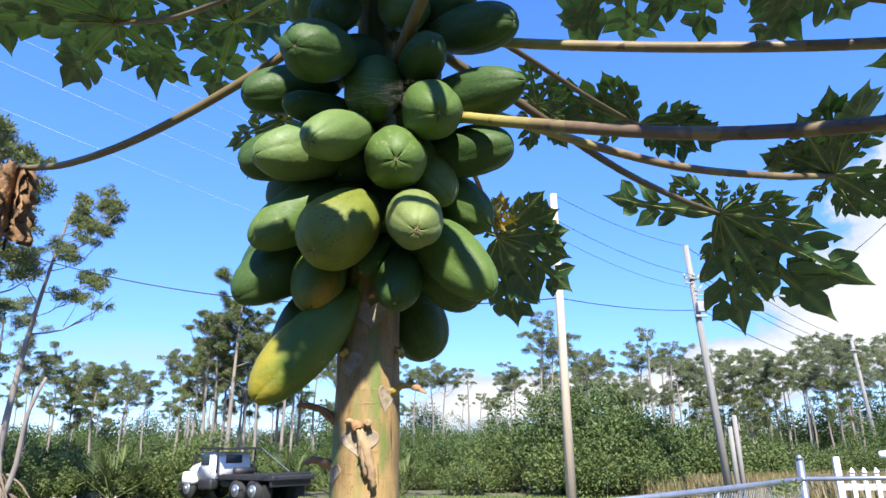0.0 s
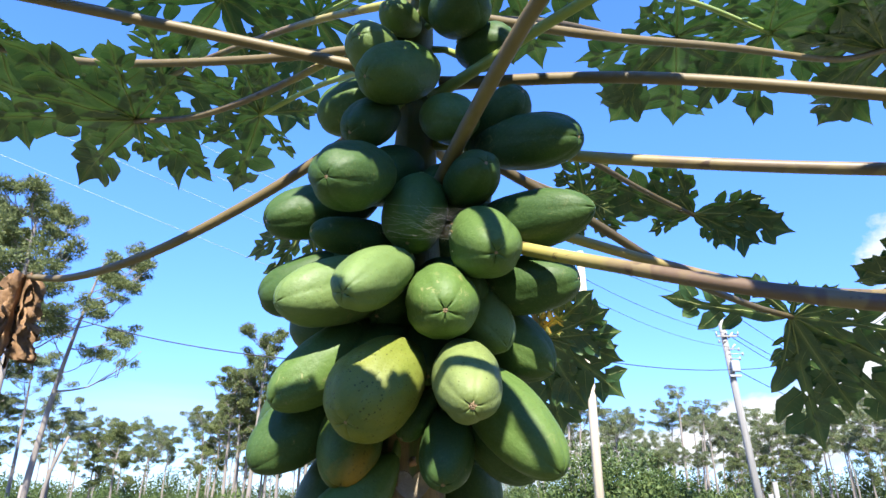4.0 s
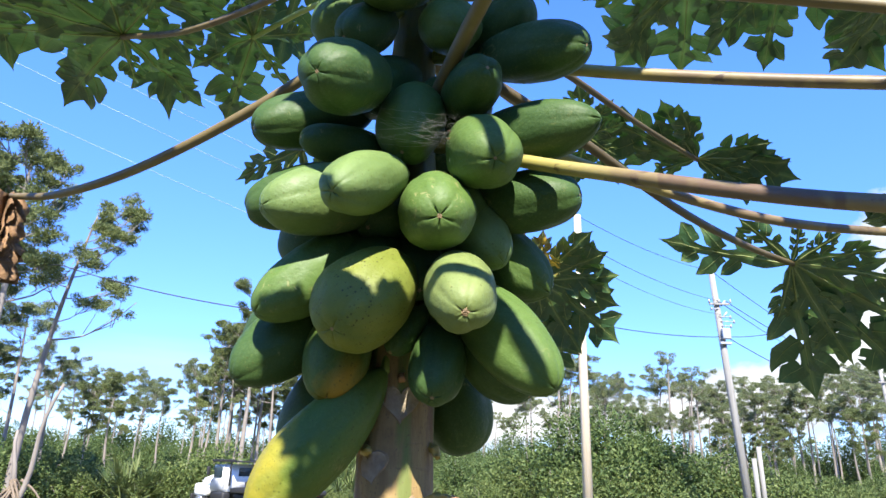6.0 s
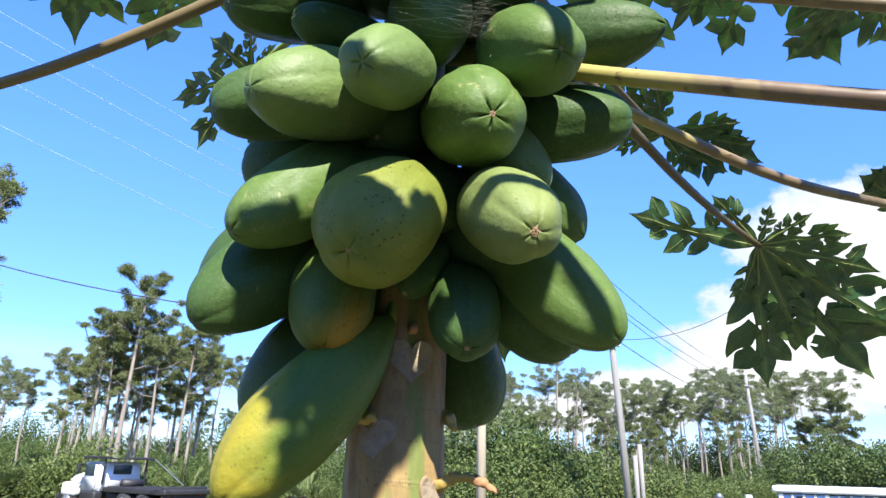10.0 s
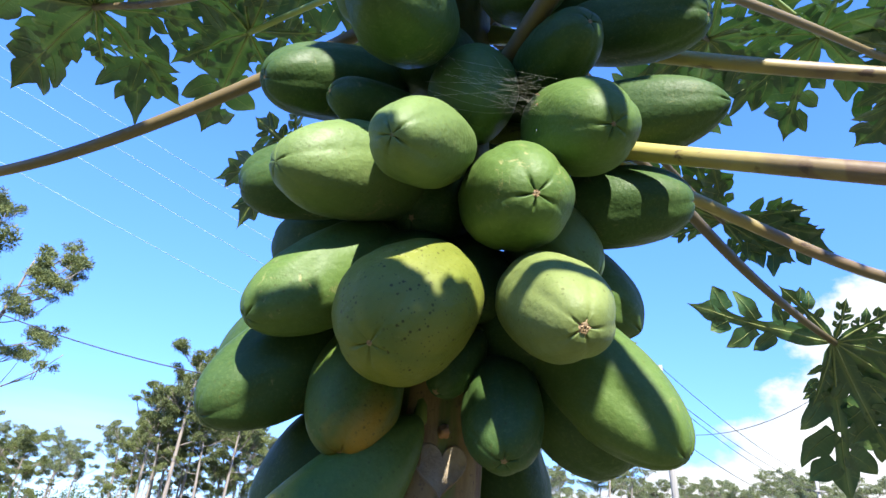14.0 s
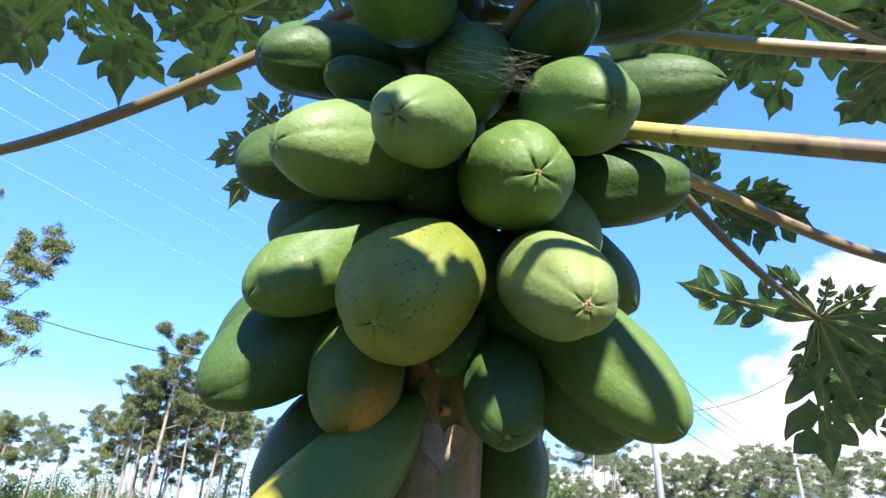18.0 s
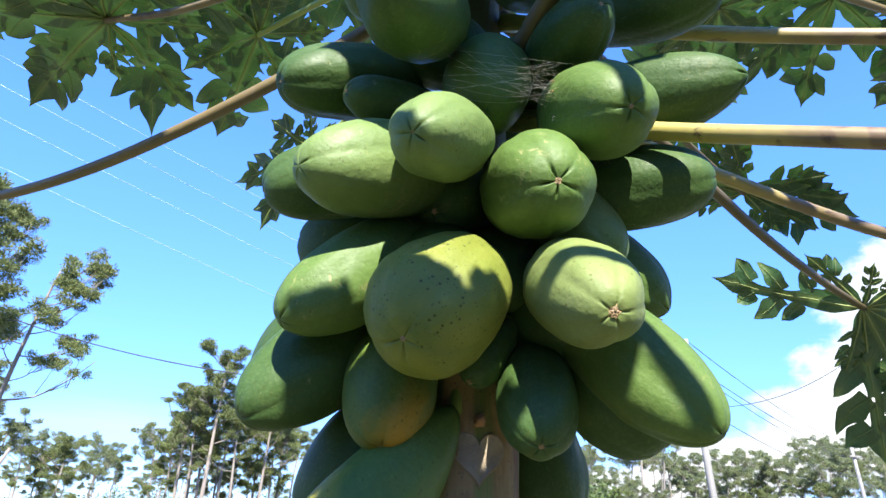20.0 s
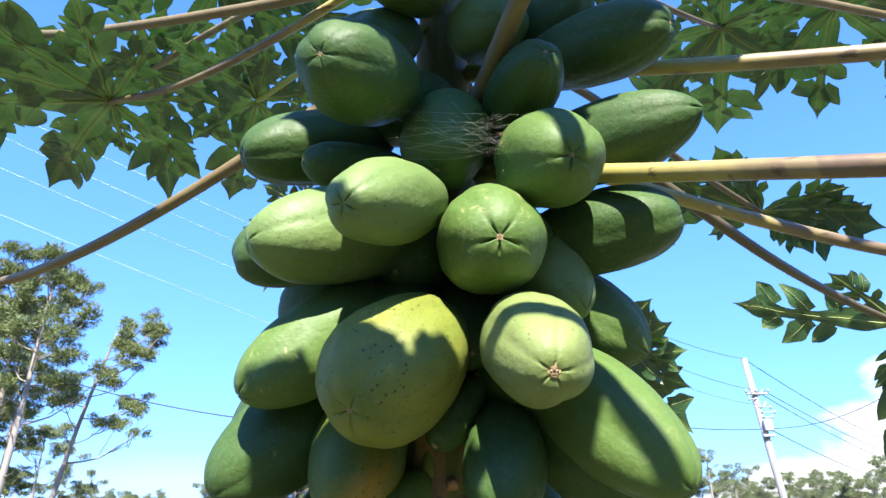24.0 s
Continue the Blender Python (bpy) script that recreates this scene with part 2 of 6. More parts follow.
def trunk_material():
    k = Mat("papaya_bark", 0.66)
    v = k.scaled((1.0, 1.0, 0.16))
    n = k.noise(46.0, 6.0, 0.65, v)
    c = k.mix(k.ramp(n, (0.30, 0.0), (0.72, 1.0)), (0.150, 0.090, 0.034), (0.35, 0.240, 0.090))
    # smooth grey-tan skin in big patches
    c = k.mix(k.ramp(k.noise(8.0, 4.0, 0.6), (0.50, 0.0), (0.62, 0.75)), c, (0.34, 0.235, 0.088))
    # brown corky patches, stretched upward
    c = k.mix(k.ramp(k.noise(12.0, 6.0, 0.7, k.scaled((1, 1, 0.4))), (0.50, 0.0), (0.60, 0.85)), c, (0.150, 0.078, 0.034))
    # green skin showing through
    c = k.mix(k.ramp(k.noise(13.0, 3.0, 0.5, k.scaled((1.5, 1.5, 0.2))), (0.515, 0.0), (0.57, 0.9)), c, (0.125, 0.165, 0.036))
    # long cracks
    zz = k.node("ShaderNodeSeparateXYZ")
    k.put(k.tc.outputs["Object"], zz.inputs[0])
    # young green-brown skin higher up, darkened for the shade among the fruit
    young = k.ramp(k.math('MULTIPLY', k.math('ADD', zz.outputs["Z"], k.math('MULTIPLY', k.noise(9.0, 3.0), 0.25)), 0.25), (0.515, 0.0), (0.60, 0.85))
    c = k.mix(young, c, k.mix(k.noise(30.0, 4.0, 0.6), (0.055, 0.075, 0.018), (0.12, 0.12, 0.035)))
    crack = k.ramp(k.noise(34.0, 5.0, 0.6, k.scaled((1, 1, 0.07))), (0.335, 1.0), (0.375, 0.0))
    c = k.mix(crack, c, (0.06, 0.032, 0.016))
    ring = k.ramp(k.noise(24.0, 4.0, 0.6, k.scaled((0.25, 0.25, 1.4))), (0.62, 0.0), (0.70, 0.35))
    c = k.mix(ring, c, (0.17, 0.10, 0.05))
    c = k.mix(k.ramp(k.noise(150.0, 3.0, 0.6), (0.60, 0.0), (0.70, 0.6)), c, (0.09, 0.05, 0.03))
    k.color(c)
    h = k.math('SUBTRACT', k.math('ADD', n, k.math('MULTIPLY', ring, 0.4)), k.math('MULTIPLY', crack, 0.8))
    return k.bump(h, 0.7, 0.005).m


def petiole_material(name="petiole_skin", aged=0.06, end=(0.115, 0.070, 0.032)):
    """Yellow-green at the stalk, greying to brown further out; u runs along it."""
    k = Mat(name, 0.5)
    uv = k.node("ShaderNodeSeparateXYZ")
    k.put(k.tc.outputs["UV"], uv.inputs[0])
    along = k.math('ADD', uv.outputs["X"], k.math('ADD', k.math('MULTIPLY', k.math('SUBTRACT', k.noise(7.0, 4.0, 0.6), 0.5), 0.35), aged))
    c = k.ramp(along, (0.0, (0.24, 0.29, 0.060)), (0.24, (0.36, 0.325, 0.070)), (0.46, (0.30, 0.245, 0.080)), (0.56, tuple(q * 1.45 for q in end)), (0.85, end))
    banded = k.ramp(k.noise(13.0, 2.0), (0.52, 0.0), (0.56, 0.45))
    c = k.mix(k.math('MULTIPLY', banded, k.ramp(along, (0.35, 0.0), (0.55, 1.0))), c, (0.25, 0.195, 0.080))
    c = k.mix(k.ramp(k.noise(40.0, 4.0, 0.6, k.scaled((0.12, 1, 1))), (0.60, 0.0), (0.66, 0.8)), c, (0.05, 0.025, 0.018))
    c = k.mix(k.ramp(k.noise(38.0, 5.0, 0.65), (0.54, 0.0), (0.80, 0.3)), c, (0.15, 0.11, 0.05))
    k.color(c)
    return k.bump(k.noise(60.0, 4.0), 0.25, 0.002).m


def green_petiole_material():
    k = Mat("young_petiole_skin", 0.45)
    c = k.mix(k.noise(14.0, 4.0), (0.17, 0.25, 0.045), (0.30, 0.34, 0.09))
    k.color(c)
    return k.bump(k.noise(60.0, 4.0), 0.2, 0.002).m


def leaf_material(name, low, high, yellow=0.0):
    k = Mat(name, 0.38)
    uv = k.node("ShaderNodeSeparateXYZ")
    k.put(k.tc.outputs["UV"], uv.inputs[0])
    u, v = uv.outputs["X"], uv.outputs["Y"]
    c = k.mix(k.noise(14.0, 5.0), low, high)
    # side veins running forward from the midrib
    s = k.math('SUBTRACT', u, k.math('MULTIPLY', v, 0.55))
    saw = k.math('ABSOLUTE', k.math('SUBTRACT', k.math('FRACT', k.math('MULTIPLY', s, 8.0)), 0.5))
    vein = k.math('MAXIMUM', k.ramp(saw, (0.0, 0.65), (0.05, 0.0)), k.ramp(v, (0.012, 1.0), (0.03, 0.0)))
    c = k.mix(k.math('MULTIPLY', vein, 0.7), c, (0.13, 0.19, 0.055))
    if yellow:
        c = k.mix(k.ramp(k.noise(9.0, 4.0, 0.6), (0.52, 0.0), (0.60, yellow)), c, (0.62, 0.40, 0.05))
    mottled = k.ramp(k.noise(70.0, 3.0), (0.62, 0.0), (0.72, 0.35))
    c = k.mix(mottled, c, (0.17, 0.22, 0.07))
    k.color(c)
    k.b.inputs["Specular IOR Level"].default_value = 0.60
    k.bump(k.math('ADD', k.noise(55.0, 4.0), k.math('MULTIPLY', vein, 0.7)), 0.35, 0.003)
    return k.thin_leaf(k.mix(0.6, c, (0.085, 0.24, 0.026)), 0.10).m


def brown_petiole_material(name="brown_petiole_skin", deep=1.0):
    k = Mat(name, 0.55)
    c = k.mix(k.noise(9.0, 5.0, 0.6), (0.085 * deep, 0.060 * deep, 0.022 * deep), (0.205 * deep, 0.155 * deep, 0.062 * deep))
    c = k.mix(k.ramp(k.noise(30.0, 4.0), (0.55, 0.0), (0.70, 0.5)), c, (0.20 * deep, 0.15 * deep, 0.08 * deep))
    k.color(c)
    return k.bump(k.noise(60.0, 4.0), 0.25, 0.002).m


BROWN = brown_petiole_material()
DARK_STALK = brown_petiole_material("dark_petiole_skin", 0.55)
BARK = trunk_material()
PETIOLE = petiole_material("petiole_skin", 0.15, (0.120, 0.086, 0.046))
PETIOLE_AGED = petiole_material("aged_petiole_skin", 0.15, (0.090, 0.058, 0.034))
YOUNG = green_petiole_material()
LEAF = leaf_material("papaya_leaf", (0.019, 0.058, 0.022), (0.046, 0.104, 0.034))
LEAF_YELLOW = leaf_material("papaya_leaf_yellowing", (0.10, 0.10, 0.02), (0.22, 0.15, 0.04), 0.95)
DEAD = simple("withered_leaf", (0.060, 0.030, 0.016), (0.36, 0.205, 0.090), 30.0, 0.8, 0.6, 0.01)
SCAR = simple("leaf_scar", (0.15, 0.110, 0.070), (0.50, 0.415, 0.29), 90.0, 0.82, 1.0, 0.004)
SCAR_RIM = simple("scar_rim", (0.17, 0.110, 0.055), (0.36, 0.265, 0.155), 60.0, 0.8)
STUB = simple("dried_stub", (0.17, 0.072, 0.030), (0.45, 0.255, 0.115), 45.0, 0.7, 0.5)
STUB_GREEN = simple("yellow_stub", (0.30, 0.22, 0.04), (0.42, 0.30, 0.09), 30.0, 0.5, 0.3)
STUB_DRY = simple("dry_stalk", (0.24, 0.15, 0.07), (0.42, 0.30, 0.17), 60.0, 0.8, 0.4)
SCARTIP = simple("blossom_end", (0.16, 0.09, 0.04), (0.42, 0.32, 0.18), 90.0, 0.8, 0.4, 0.002)
WEB = simple("web_silk", (0.55, 0.53, 0.48), (0.7, 0.68, 0.62), 60.0, 0.5, 0.0)
PINE_BARK = simple("pine_bark", (0.140, 0.118, 0.098), (0.310, 0.270, 0.230), 3.0, 0.85, 0.6, 0.03, (1, 1, 0.35))
WOOD_GREY = simple("weathered_pole", (0.14, 0.135, 0.125), (0.34, 0.325, 0.295), 16.0, 0.85, 0.8, 0.02, (1, 1, 0.06))
WOOD_PALE = simple("pale_pole", (0.34, 0.27, 0.18), (0.62, 0.53, 0.40), 14.0, 0.8, 0.6, 0.015, (1, 1, 0.06))
CABLE = simple("cable_black", (0.03, 0.03, 0.035), (0.05, 0.05, 0.055), 4.0, 0.6, 0.0)
WIRE = simple("bright_wire", (0.24, 0.31, 0.41), (0.32, 0.39, 0.49), 4.0, 0.45, 0.0, metal=0.3)
GALV = simple("galvanised_steel", (0.24, 0.27, 0.31), (0.38, 0.41, 0.45), 25.0, 0.42, 0.15, 0.002, metal=0.7)
WHITE = simple("white_paint", (0.70, 0.70, 0.69), (0.80, 0.80, 0.79), 5.0, 0.45, 0.1)
BLACK = simple("black_steel", (0.012, 0.012, 0.014), (0.035, 0.034, 0.033), 8.0, 0.55, 0.2)
RUBBER = simple("tyre_rubber", (0.012, 0.012, 0.012), (0.03, 0.03, 0.03), 20.0, 0.85, 0.3)
GLASS = simple("tinted_glass", (0.02, 0.035, 0.045), (0.035, 0.05, 0.06), 2.0, 0.08, 0.0)
REDLAMP = simple("red_lens", (0.35, 0.02, 0.015), (0.45, 0.03, 0.02), 20.0, 0.3, 0.0)
BLUE = simple("pale_blue_sheet", (0.30, 0.42, 0.62), (0.42, 0.54, 0.72), 4.0, 0.5, 0.1)
ROOT = simple("torn_roots", (0.09, 0.068, 0.048), (0.25, 0.190, 0.130), 9.0, 0.9, 0.6, 0.02)
STONE = simple("limestone_rubble", (0.24, 0.205, 0.175), (0.44, 0.39, 0.35), 5.0, 0.9, 0.5, 0.02)
INSUL = simple("porcelain", (0.26, 0.27, 0.29), (0.40, 0.41, 0.43), 20.0, 0.25, 0.0)


def foliage(name, a, b, share=0.25):
    k = Mat(name, 0.6)
    g = k.node("ShaderNodeNewGeometry")
    c = k.mix(g.outputs["Random Per Island"], a, b)
    c = k.mix(k.math('MULTIPLY', k.info.outputs["Random"], 0.22), c, tuple(x * 0.6 for x in a))
    k.color(c)
    k.b.inputs["Specular IOR Level"].default_value = 0.25
    return k.thin_leaf(c, share).m


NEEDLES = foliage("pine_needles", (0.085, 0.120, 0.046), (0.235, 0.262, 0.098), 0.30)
# paler and bluer than NEEDLES: the haze of distance put into the colour
NEEDLES_HAZED = foliage("hazed_pine_needles", (0.110, 0.148, 0.070), (0.270, 0.295, 0.135), 0.34)
SHRUB = foliage("shrub_leaves", (0.062, 0.104, 0.028), (0.170, 0.205, 0.062))
SHRUB_DARK = foliage("dark_shrub_leaves", (0.042, 0.080, 0.022), (0.125, 0.165, 0.048))
PALMETTO = foliage("palmetto_fans", (0.07, 0.105, 0.03), (0.16, 0.18, 0.06))
GRASS = foliage("dry_grass", (0.16, 0.14, 0.06), (0.32, 0.25, 0.12))
LAWN = foliage("lawn_grass", (0.09, 0.145, 0.030), (0.18, 0.225, 0.060))


def ground_material():
    k = Mat("ground_soil", 0.95)
    n = k.noise(0.35, 6.0, 0.6)
    c = k.mix(n, (0.062, 0.075, 0.027), (0.125, 0.112, 0.060))
    c = k.mix(k.ramp(k.noise(3.0, 6.0, 0.65), (0.50, 0.0), (0.68, 0.7)), c, (0.20, 0.17, 0.115))
    k.color(c)
    return k.bump(k.noise(6.0, 6.0), 0.5, 0.05).m


GROUND = ground_material()


# ---- building helpers ----
def mesh_of(bm, name, material, smooth=True):
    me = bpy.data.meshes.new(name)
    bm.to_mesh(me)
    bm.free()
    for p in me.polygons:
        p.use_smooth = smooth
    for m in (material if isinstance(material, (list, tuple)) else [material]):
        me.materials.append(m)
    return me


def part(name, bm, material, parent, label="", smooth=True, at=None):
    """Links a bmesh as one mesh object under a thing or a part."""
    ob = new(name, bm if isinstance(bm, bpy.types.Mesh) else mesh_of(bm, name, material, smooth))
    ob.parent = parent
    if at is not None:
        ob.matrix_basis = at
    return tagged(ob, label)


def thing(name, label, category, group="", at=None, kind=""):
    ob = new(name)
    ob.empty_display_size = 0.05
    if at is not None:
        ob.matrix_basis = at
    return tagged(ob, label, category, group, kind)


def pydata(name, verts, faces, material, smooth=False):
    me = bpy.data.meshes.new(name)
    me.from_pydata([tuple(v) for v in verts], [], faces)
    me.materials.append(material)
    if smooth:
        for p in me.polygons:
            p.use_smooth = True
    return me


def tube_data(points, radii, sides=8, closed=True):
    """Vertices, faces and (along, round) coordinates of a tube through points."""
    pts = [Vector(p) for p in points]
    vs, fs, uv = [], [], []
    ref = Vector((0, 0, 1))
    n = len(pts)
    total = sum((pts[i + 1] - pts[i]).length for i in range(n - 1)) or 1
    run = 0.0
    prev = None
    for i, p in enumerate(pts):
        d = (pts[min(i + 1, n - 1)] - pts[max(i - 1, 0)]).normalized()
        if prev is None:
            a = d.cross(ref if abs(d.z) < 0.95 else Vector((1, 0, 0))).normalized()
        else:
            a = (prev - d * prev.dot(d)).normalized()
        prev = a
        b = d.cross(a)
        if i:
            run += (p - pts[i - 1]).length
        for j in range(sides):
            t = 2 * math.pi * j / sides
            vs.append(p + (a * math.cos(t) + b * math.sin(t)) * radii[i])
            uv.append((run / total, j / sides))
    for i in range(n - 1):
        for j in range(sides):
            k = (j + 1) % sides
            fs.append((i * sides + j, i * sides + k, (i + 1) * sides + k, (i + 1) * sides + j))
    if closed:
        fs.append(tuple(reversed(range(sides))))
        fs.append(tuple(range((n - 1) * sides, n * sides)))
    return vs, fs, uv


def tube_mesh(name, points, radii, material, sides=8):
    vs, fs, uv = tube_data(points, radii, sides)
    me = pydata(name, vs, fs, material, True)
    layer = me.uv_layers.new(name="UVMap")
    for lp in me.loops:
        layer.data[lp.index].uv = uv[lp.vertex_index]
    return me


def bez(points, n):
    """A smooth run of n points through the given ones (Catmull-Rom)."""
    p = [Vector(q) for q in points]
    p = [p[0] * 2 - p[1]] + p + [p[-1] * 2 - p[-2]]
    out = []
    seg = len(p) - 3
    for i in range(n):
        t = i / (n - 1) * seg
        k = min(int(t), seg - 1)
        u = t - k
        a, b, c, d = p[k:k + 4]
        out.append(0.5 * ((2 * b) + (c - a) * u + (2 * a - 5 * b + 4 * c - d) * u * u + (3 * b - a - 3 * c + d) * u ** 3))
    return out


def box(bm, size, at=(0, 0, 0), turn=None, bevel=0.0):
    r = bmesh.ops.create_cube(bm, size=1.0)
    vs = r["verts"]
    m = Matrix.Translation(at) @ (turn or Matrix()) @ Matrix.Diagonal((*size, 1))
    bmesh.ops.transform(bm, matrix=m, verts=vs)
    if bevel:
        es = list({e for v in vs for e in v.link_edges})
        bmesh.ops.bevel(bm, geom=es, offset=bevel, segments=2, affect='EDGES', profile=0.6)
    return bm


def cyl(bm, r, h, at=(0, 0, 0), turn=None, seg=16, r2=None):
    got = bmesh.ops.create_cone(bm, cap_ends=True, segments=seg, radius1=r, radius2=r if r2 is None else r2, depth=h)
    bmesh.ops.transform(bm, matrix=Matrix.Translation(at) @ (turn or Matrix()), verts=got["verts"])
    return bm


# ---- the papaya tree ----
AX, AY = -0.015, 0.0
tree = thing("papaya_tree", "tall papaya tree loaded with green fruit, a few turning yellow", "papaya tree", at=pose(AX, AY, 0))


def trunk_radius(z):
    base = 0.083 - 0.010 * z
    if z > 2.0:
        base -= 0.020 * min((z - 2.0) / 0.9, 1.0)
    return max(base, 0.025)


def build_trunk():
    rows, sides = 90, 28
    vs, fs = [], []
    for i in range(rows):
        z = -0.05 + 3.05 * i / (rows - 1)
        for j in range(sides):
            a = 2 * math.pi * j / sides
            r = trunk_radius(z) + 0.0035 * noise.noise(Vector((math.cos(a) * 2, math.sin(a) * 2, z * 5)))
            r += 0.004 * max(0, noise.noise(Vector((math.cos(a) * 3, math.sin(a) * 3, z * 14 + 7))))
            if z < 0.35:
                r += 0.05 * (0.35 - z) ** 2 * 6
            vs.append((r * math.cos(a), r * math.sin(a), z))
    for i in range(rows - 1):
        for j in range(sides):
            k = (j + 1) % sides
            fs.append((i * sides + j, i * sides + k, (i + 1) * sides + k, (i + 1) * sides + j))
    fs.append(tuple(range((rows - 1) * sides, rows * sides)))
    return part("trunk", pydata("trunk", vs, fs, BARK, True), None, tree, "pale brown ringed papaya trunk with heart-shaped leaf scars")


trunk = build_trunk()


def heart_scar(az, z, w, h, lean=0.0, rim=True):
    """A heart-shaped leaf scar, raised on the trunk's skin, with a darker rim."""
    def ring(scale, lift):
        out = []
        for i in range(36):
            t = 2 * math.pi * i / 36
            x = 16 * math.sin(t) ** 3 / 17 * scale
            y = (13 * math.cos(t) - 5 * math.cos(2 * t) - 2 * math.cos(3 * t) - math.cos(4 * t)) / 17 * scale
            x, y = x * math.cos(lean) - y * math.sin(lean), x * math.sin(lean) + y * math.cos(lean)
            zz = z + y * h / 2
            a = az + x * w / 2 / trunk_radius(z)
            r = trunk_radius(zz) + lift
            out.append((r * math.cos(a), r * math.sin(a), zz))
        return out
    r0 = trunk_radius(z)
    vs = ring(1.07, 0.0) + ring(1.03, 0.0018) + ring(0.97, 0.0026) + ring(0.92, 0.0018) + ring(0.5, 0.0022)
    c = len(vs)
    vs.append(((r0 + 0.0024) * math.cos(az), (r0 + 0.0024) * math.sin(az), z))
    fs = []
    for k in range(4):
        for i in range(36):
            j = (i + 1) % 36
            fs.append((k * 36 + i, k * 36 + j, (k + 1) * 36 + j, (k + 1) * 36 + i))
    fs += [(144 + i, 144 + (i + 1) % 36, c) for i in range(36)]
    me = pydata("leaf_scar", vs, fs, SCAR, True)
    me.materials.append(SCAR_RIM)
    for p in me.polygons[:72]:
        p.material_index = 1
    part("leaf_scar", me, None, trunk, "heart-shaped grey leaf scar")


heart_scar(radians(-80), 1.868, 0.068, 0.070)
heart_scar(radians(-122), 1.768, 0.072, 0.058, 0.22)
heart_scar(radians(-50), 1.700, 0.036, 0.062, -0.15)
heart_scar(radians(-95), 1.618, 0.082, 0.062)
heart_scar(radians(-150), 1.56, 0.055, 0.05)
heart_scar(radians(-70), 1.47, 0.055, 0.055)
heart_scar(radians(-110), 1.36, 0.06, 0.055)
heart_scar(radians(30), 1.66, 0.055, 0.055)


def stub(points, radii, mat, label, seed=1):
    """A broken fruit stalk: short, knobbly, with a torn end."""
    line = bez(points, 14)
    rad = np.interp(np.linspace(0, 1, 14), np.linspace(0, 1, len(radii)), radii)
    vs, fs, _ = tube_data(line, list(rad), 14)
    out = []
    for v in vs:
        v = Vector(v)
        q = v * 120 + Vector((seed * 5, 0, 0))
        out.append(v + noise.noise_vector(q) * 0.0040 + noise.noise_vector(v * 280) * 0.0016)
    part("fruit_stub", pydata("fruit_stub", out, fs, mat, True), None, trunk, label)


stub([(0.052, -0.038, 1.712), (0.075, -0.052, 1.724), (0.100, -0.060, 1.722)], [0.0096, 0.0059, 0.0059], STUB_GREEN, "yellow cut fruit stalk", 1)
stub([(0.096, -0.059, 1.722), (0.108, -0.063, 1.718), (0.124, -0.068, 1.706)], [0.0067, 0.0052, 0.0022], STUB, "dried tip of a fruit stalk", 2)
stub([(-0.060, -0.012, 1.662), (-0.092, -0.022, 1.682), (-0.118, -0.026, 1.690), (-0.136, -0.030, 1.688)], [0.0118, 0.0067, 0.0067, 0.0044], STUB, "brown dried fruit stalk", 3)
stub([(-0.048, -0.034, 1.790), (-0.062, -0.058, 1.800), (-0.070, -0.070, 1.802)], [0.0089, 0.0081, 0.0059], STUB, "brown dried fruit stalk", 4)
stub([(-0.045, -0.050, 1.790), (-0.040, -0.068, 1.792), (-0.034, -0.078, 1.790)], [0.0074, 0.0067, 0.0044], STUB_GREEN, "yellow cut fruit stalk", 5)
stub([(0.055, -0.02, 1.80), (0.068, -0.03, 1.796), (0.072, -0.032, 1.782)], [0.0074, 0.0074, 0.0044], STUB_GREEN, "yellow cut fruit stalk", 6)
stub([(0.010, -0.058, 1.905), (0.011, -0.070, 1.908), (0.012, -0.077, 1.905)], [0.0074, 0.0067, 0.0044], STUB, "dried bud knob over a scar", 7)
stub([(-0.066, -0.01, 1.575), (-0.095, -0.02, 1.585), (-0.118, -0.026, 1.580)], [0.0104, 0.0067, 0.0037], STUB, "brown dried fruit stalk", 8)


def peeling():
    """A dried flower cluster over the lowest heart scar, with curled strips that hang from it."""
    stub([(-0.010, -0.058, 1.640), (-0.008, -0.078, 1.646), (-0.004, -0.086, 1.640)], [0.010, 0.012, 0.007], STUB, "dried flower knot", 11)
    stub([(-0.016, -0.060, 1.648), (-0.024, -0.076, 1.656), (-0.030, -0.082, 1.654)], [0.006, 0.006, 0.004], STUB_DRY, "dried flower bud", 12)
    stub([(0.004, -0.060, 1.648), (0.012, -0.078, 1.654), (0.016, -0.082, 1.648)], [0.006, 0.006, 0.004], STUB_DRY, "dried flower bud", 13)
    for dx, dz, w, seed in ((0.004, -0.085, 0.0075, 14), (0.020, -0.105, 0.0090, 15), (-0.006, -0.055, 0.0050, 16)):
        stub([(-0.004, -0.080, 1.640), (0.002 + dx * 0.4, -0.086, 1.640 + dz * 0.3), (0.004 + dx * 0.8, -0.082, 1.640 + dz * 0.7), (0.006 + dx, -0.076, 1.640 + dz)],
             [0.006, w, w * 0.9, w * 0.5], STUB_DRY, "dried curling flower stalk", seed)


peeling()


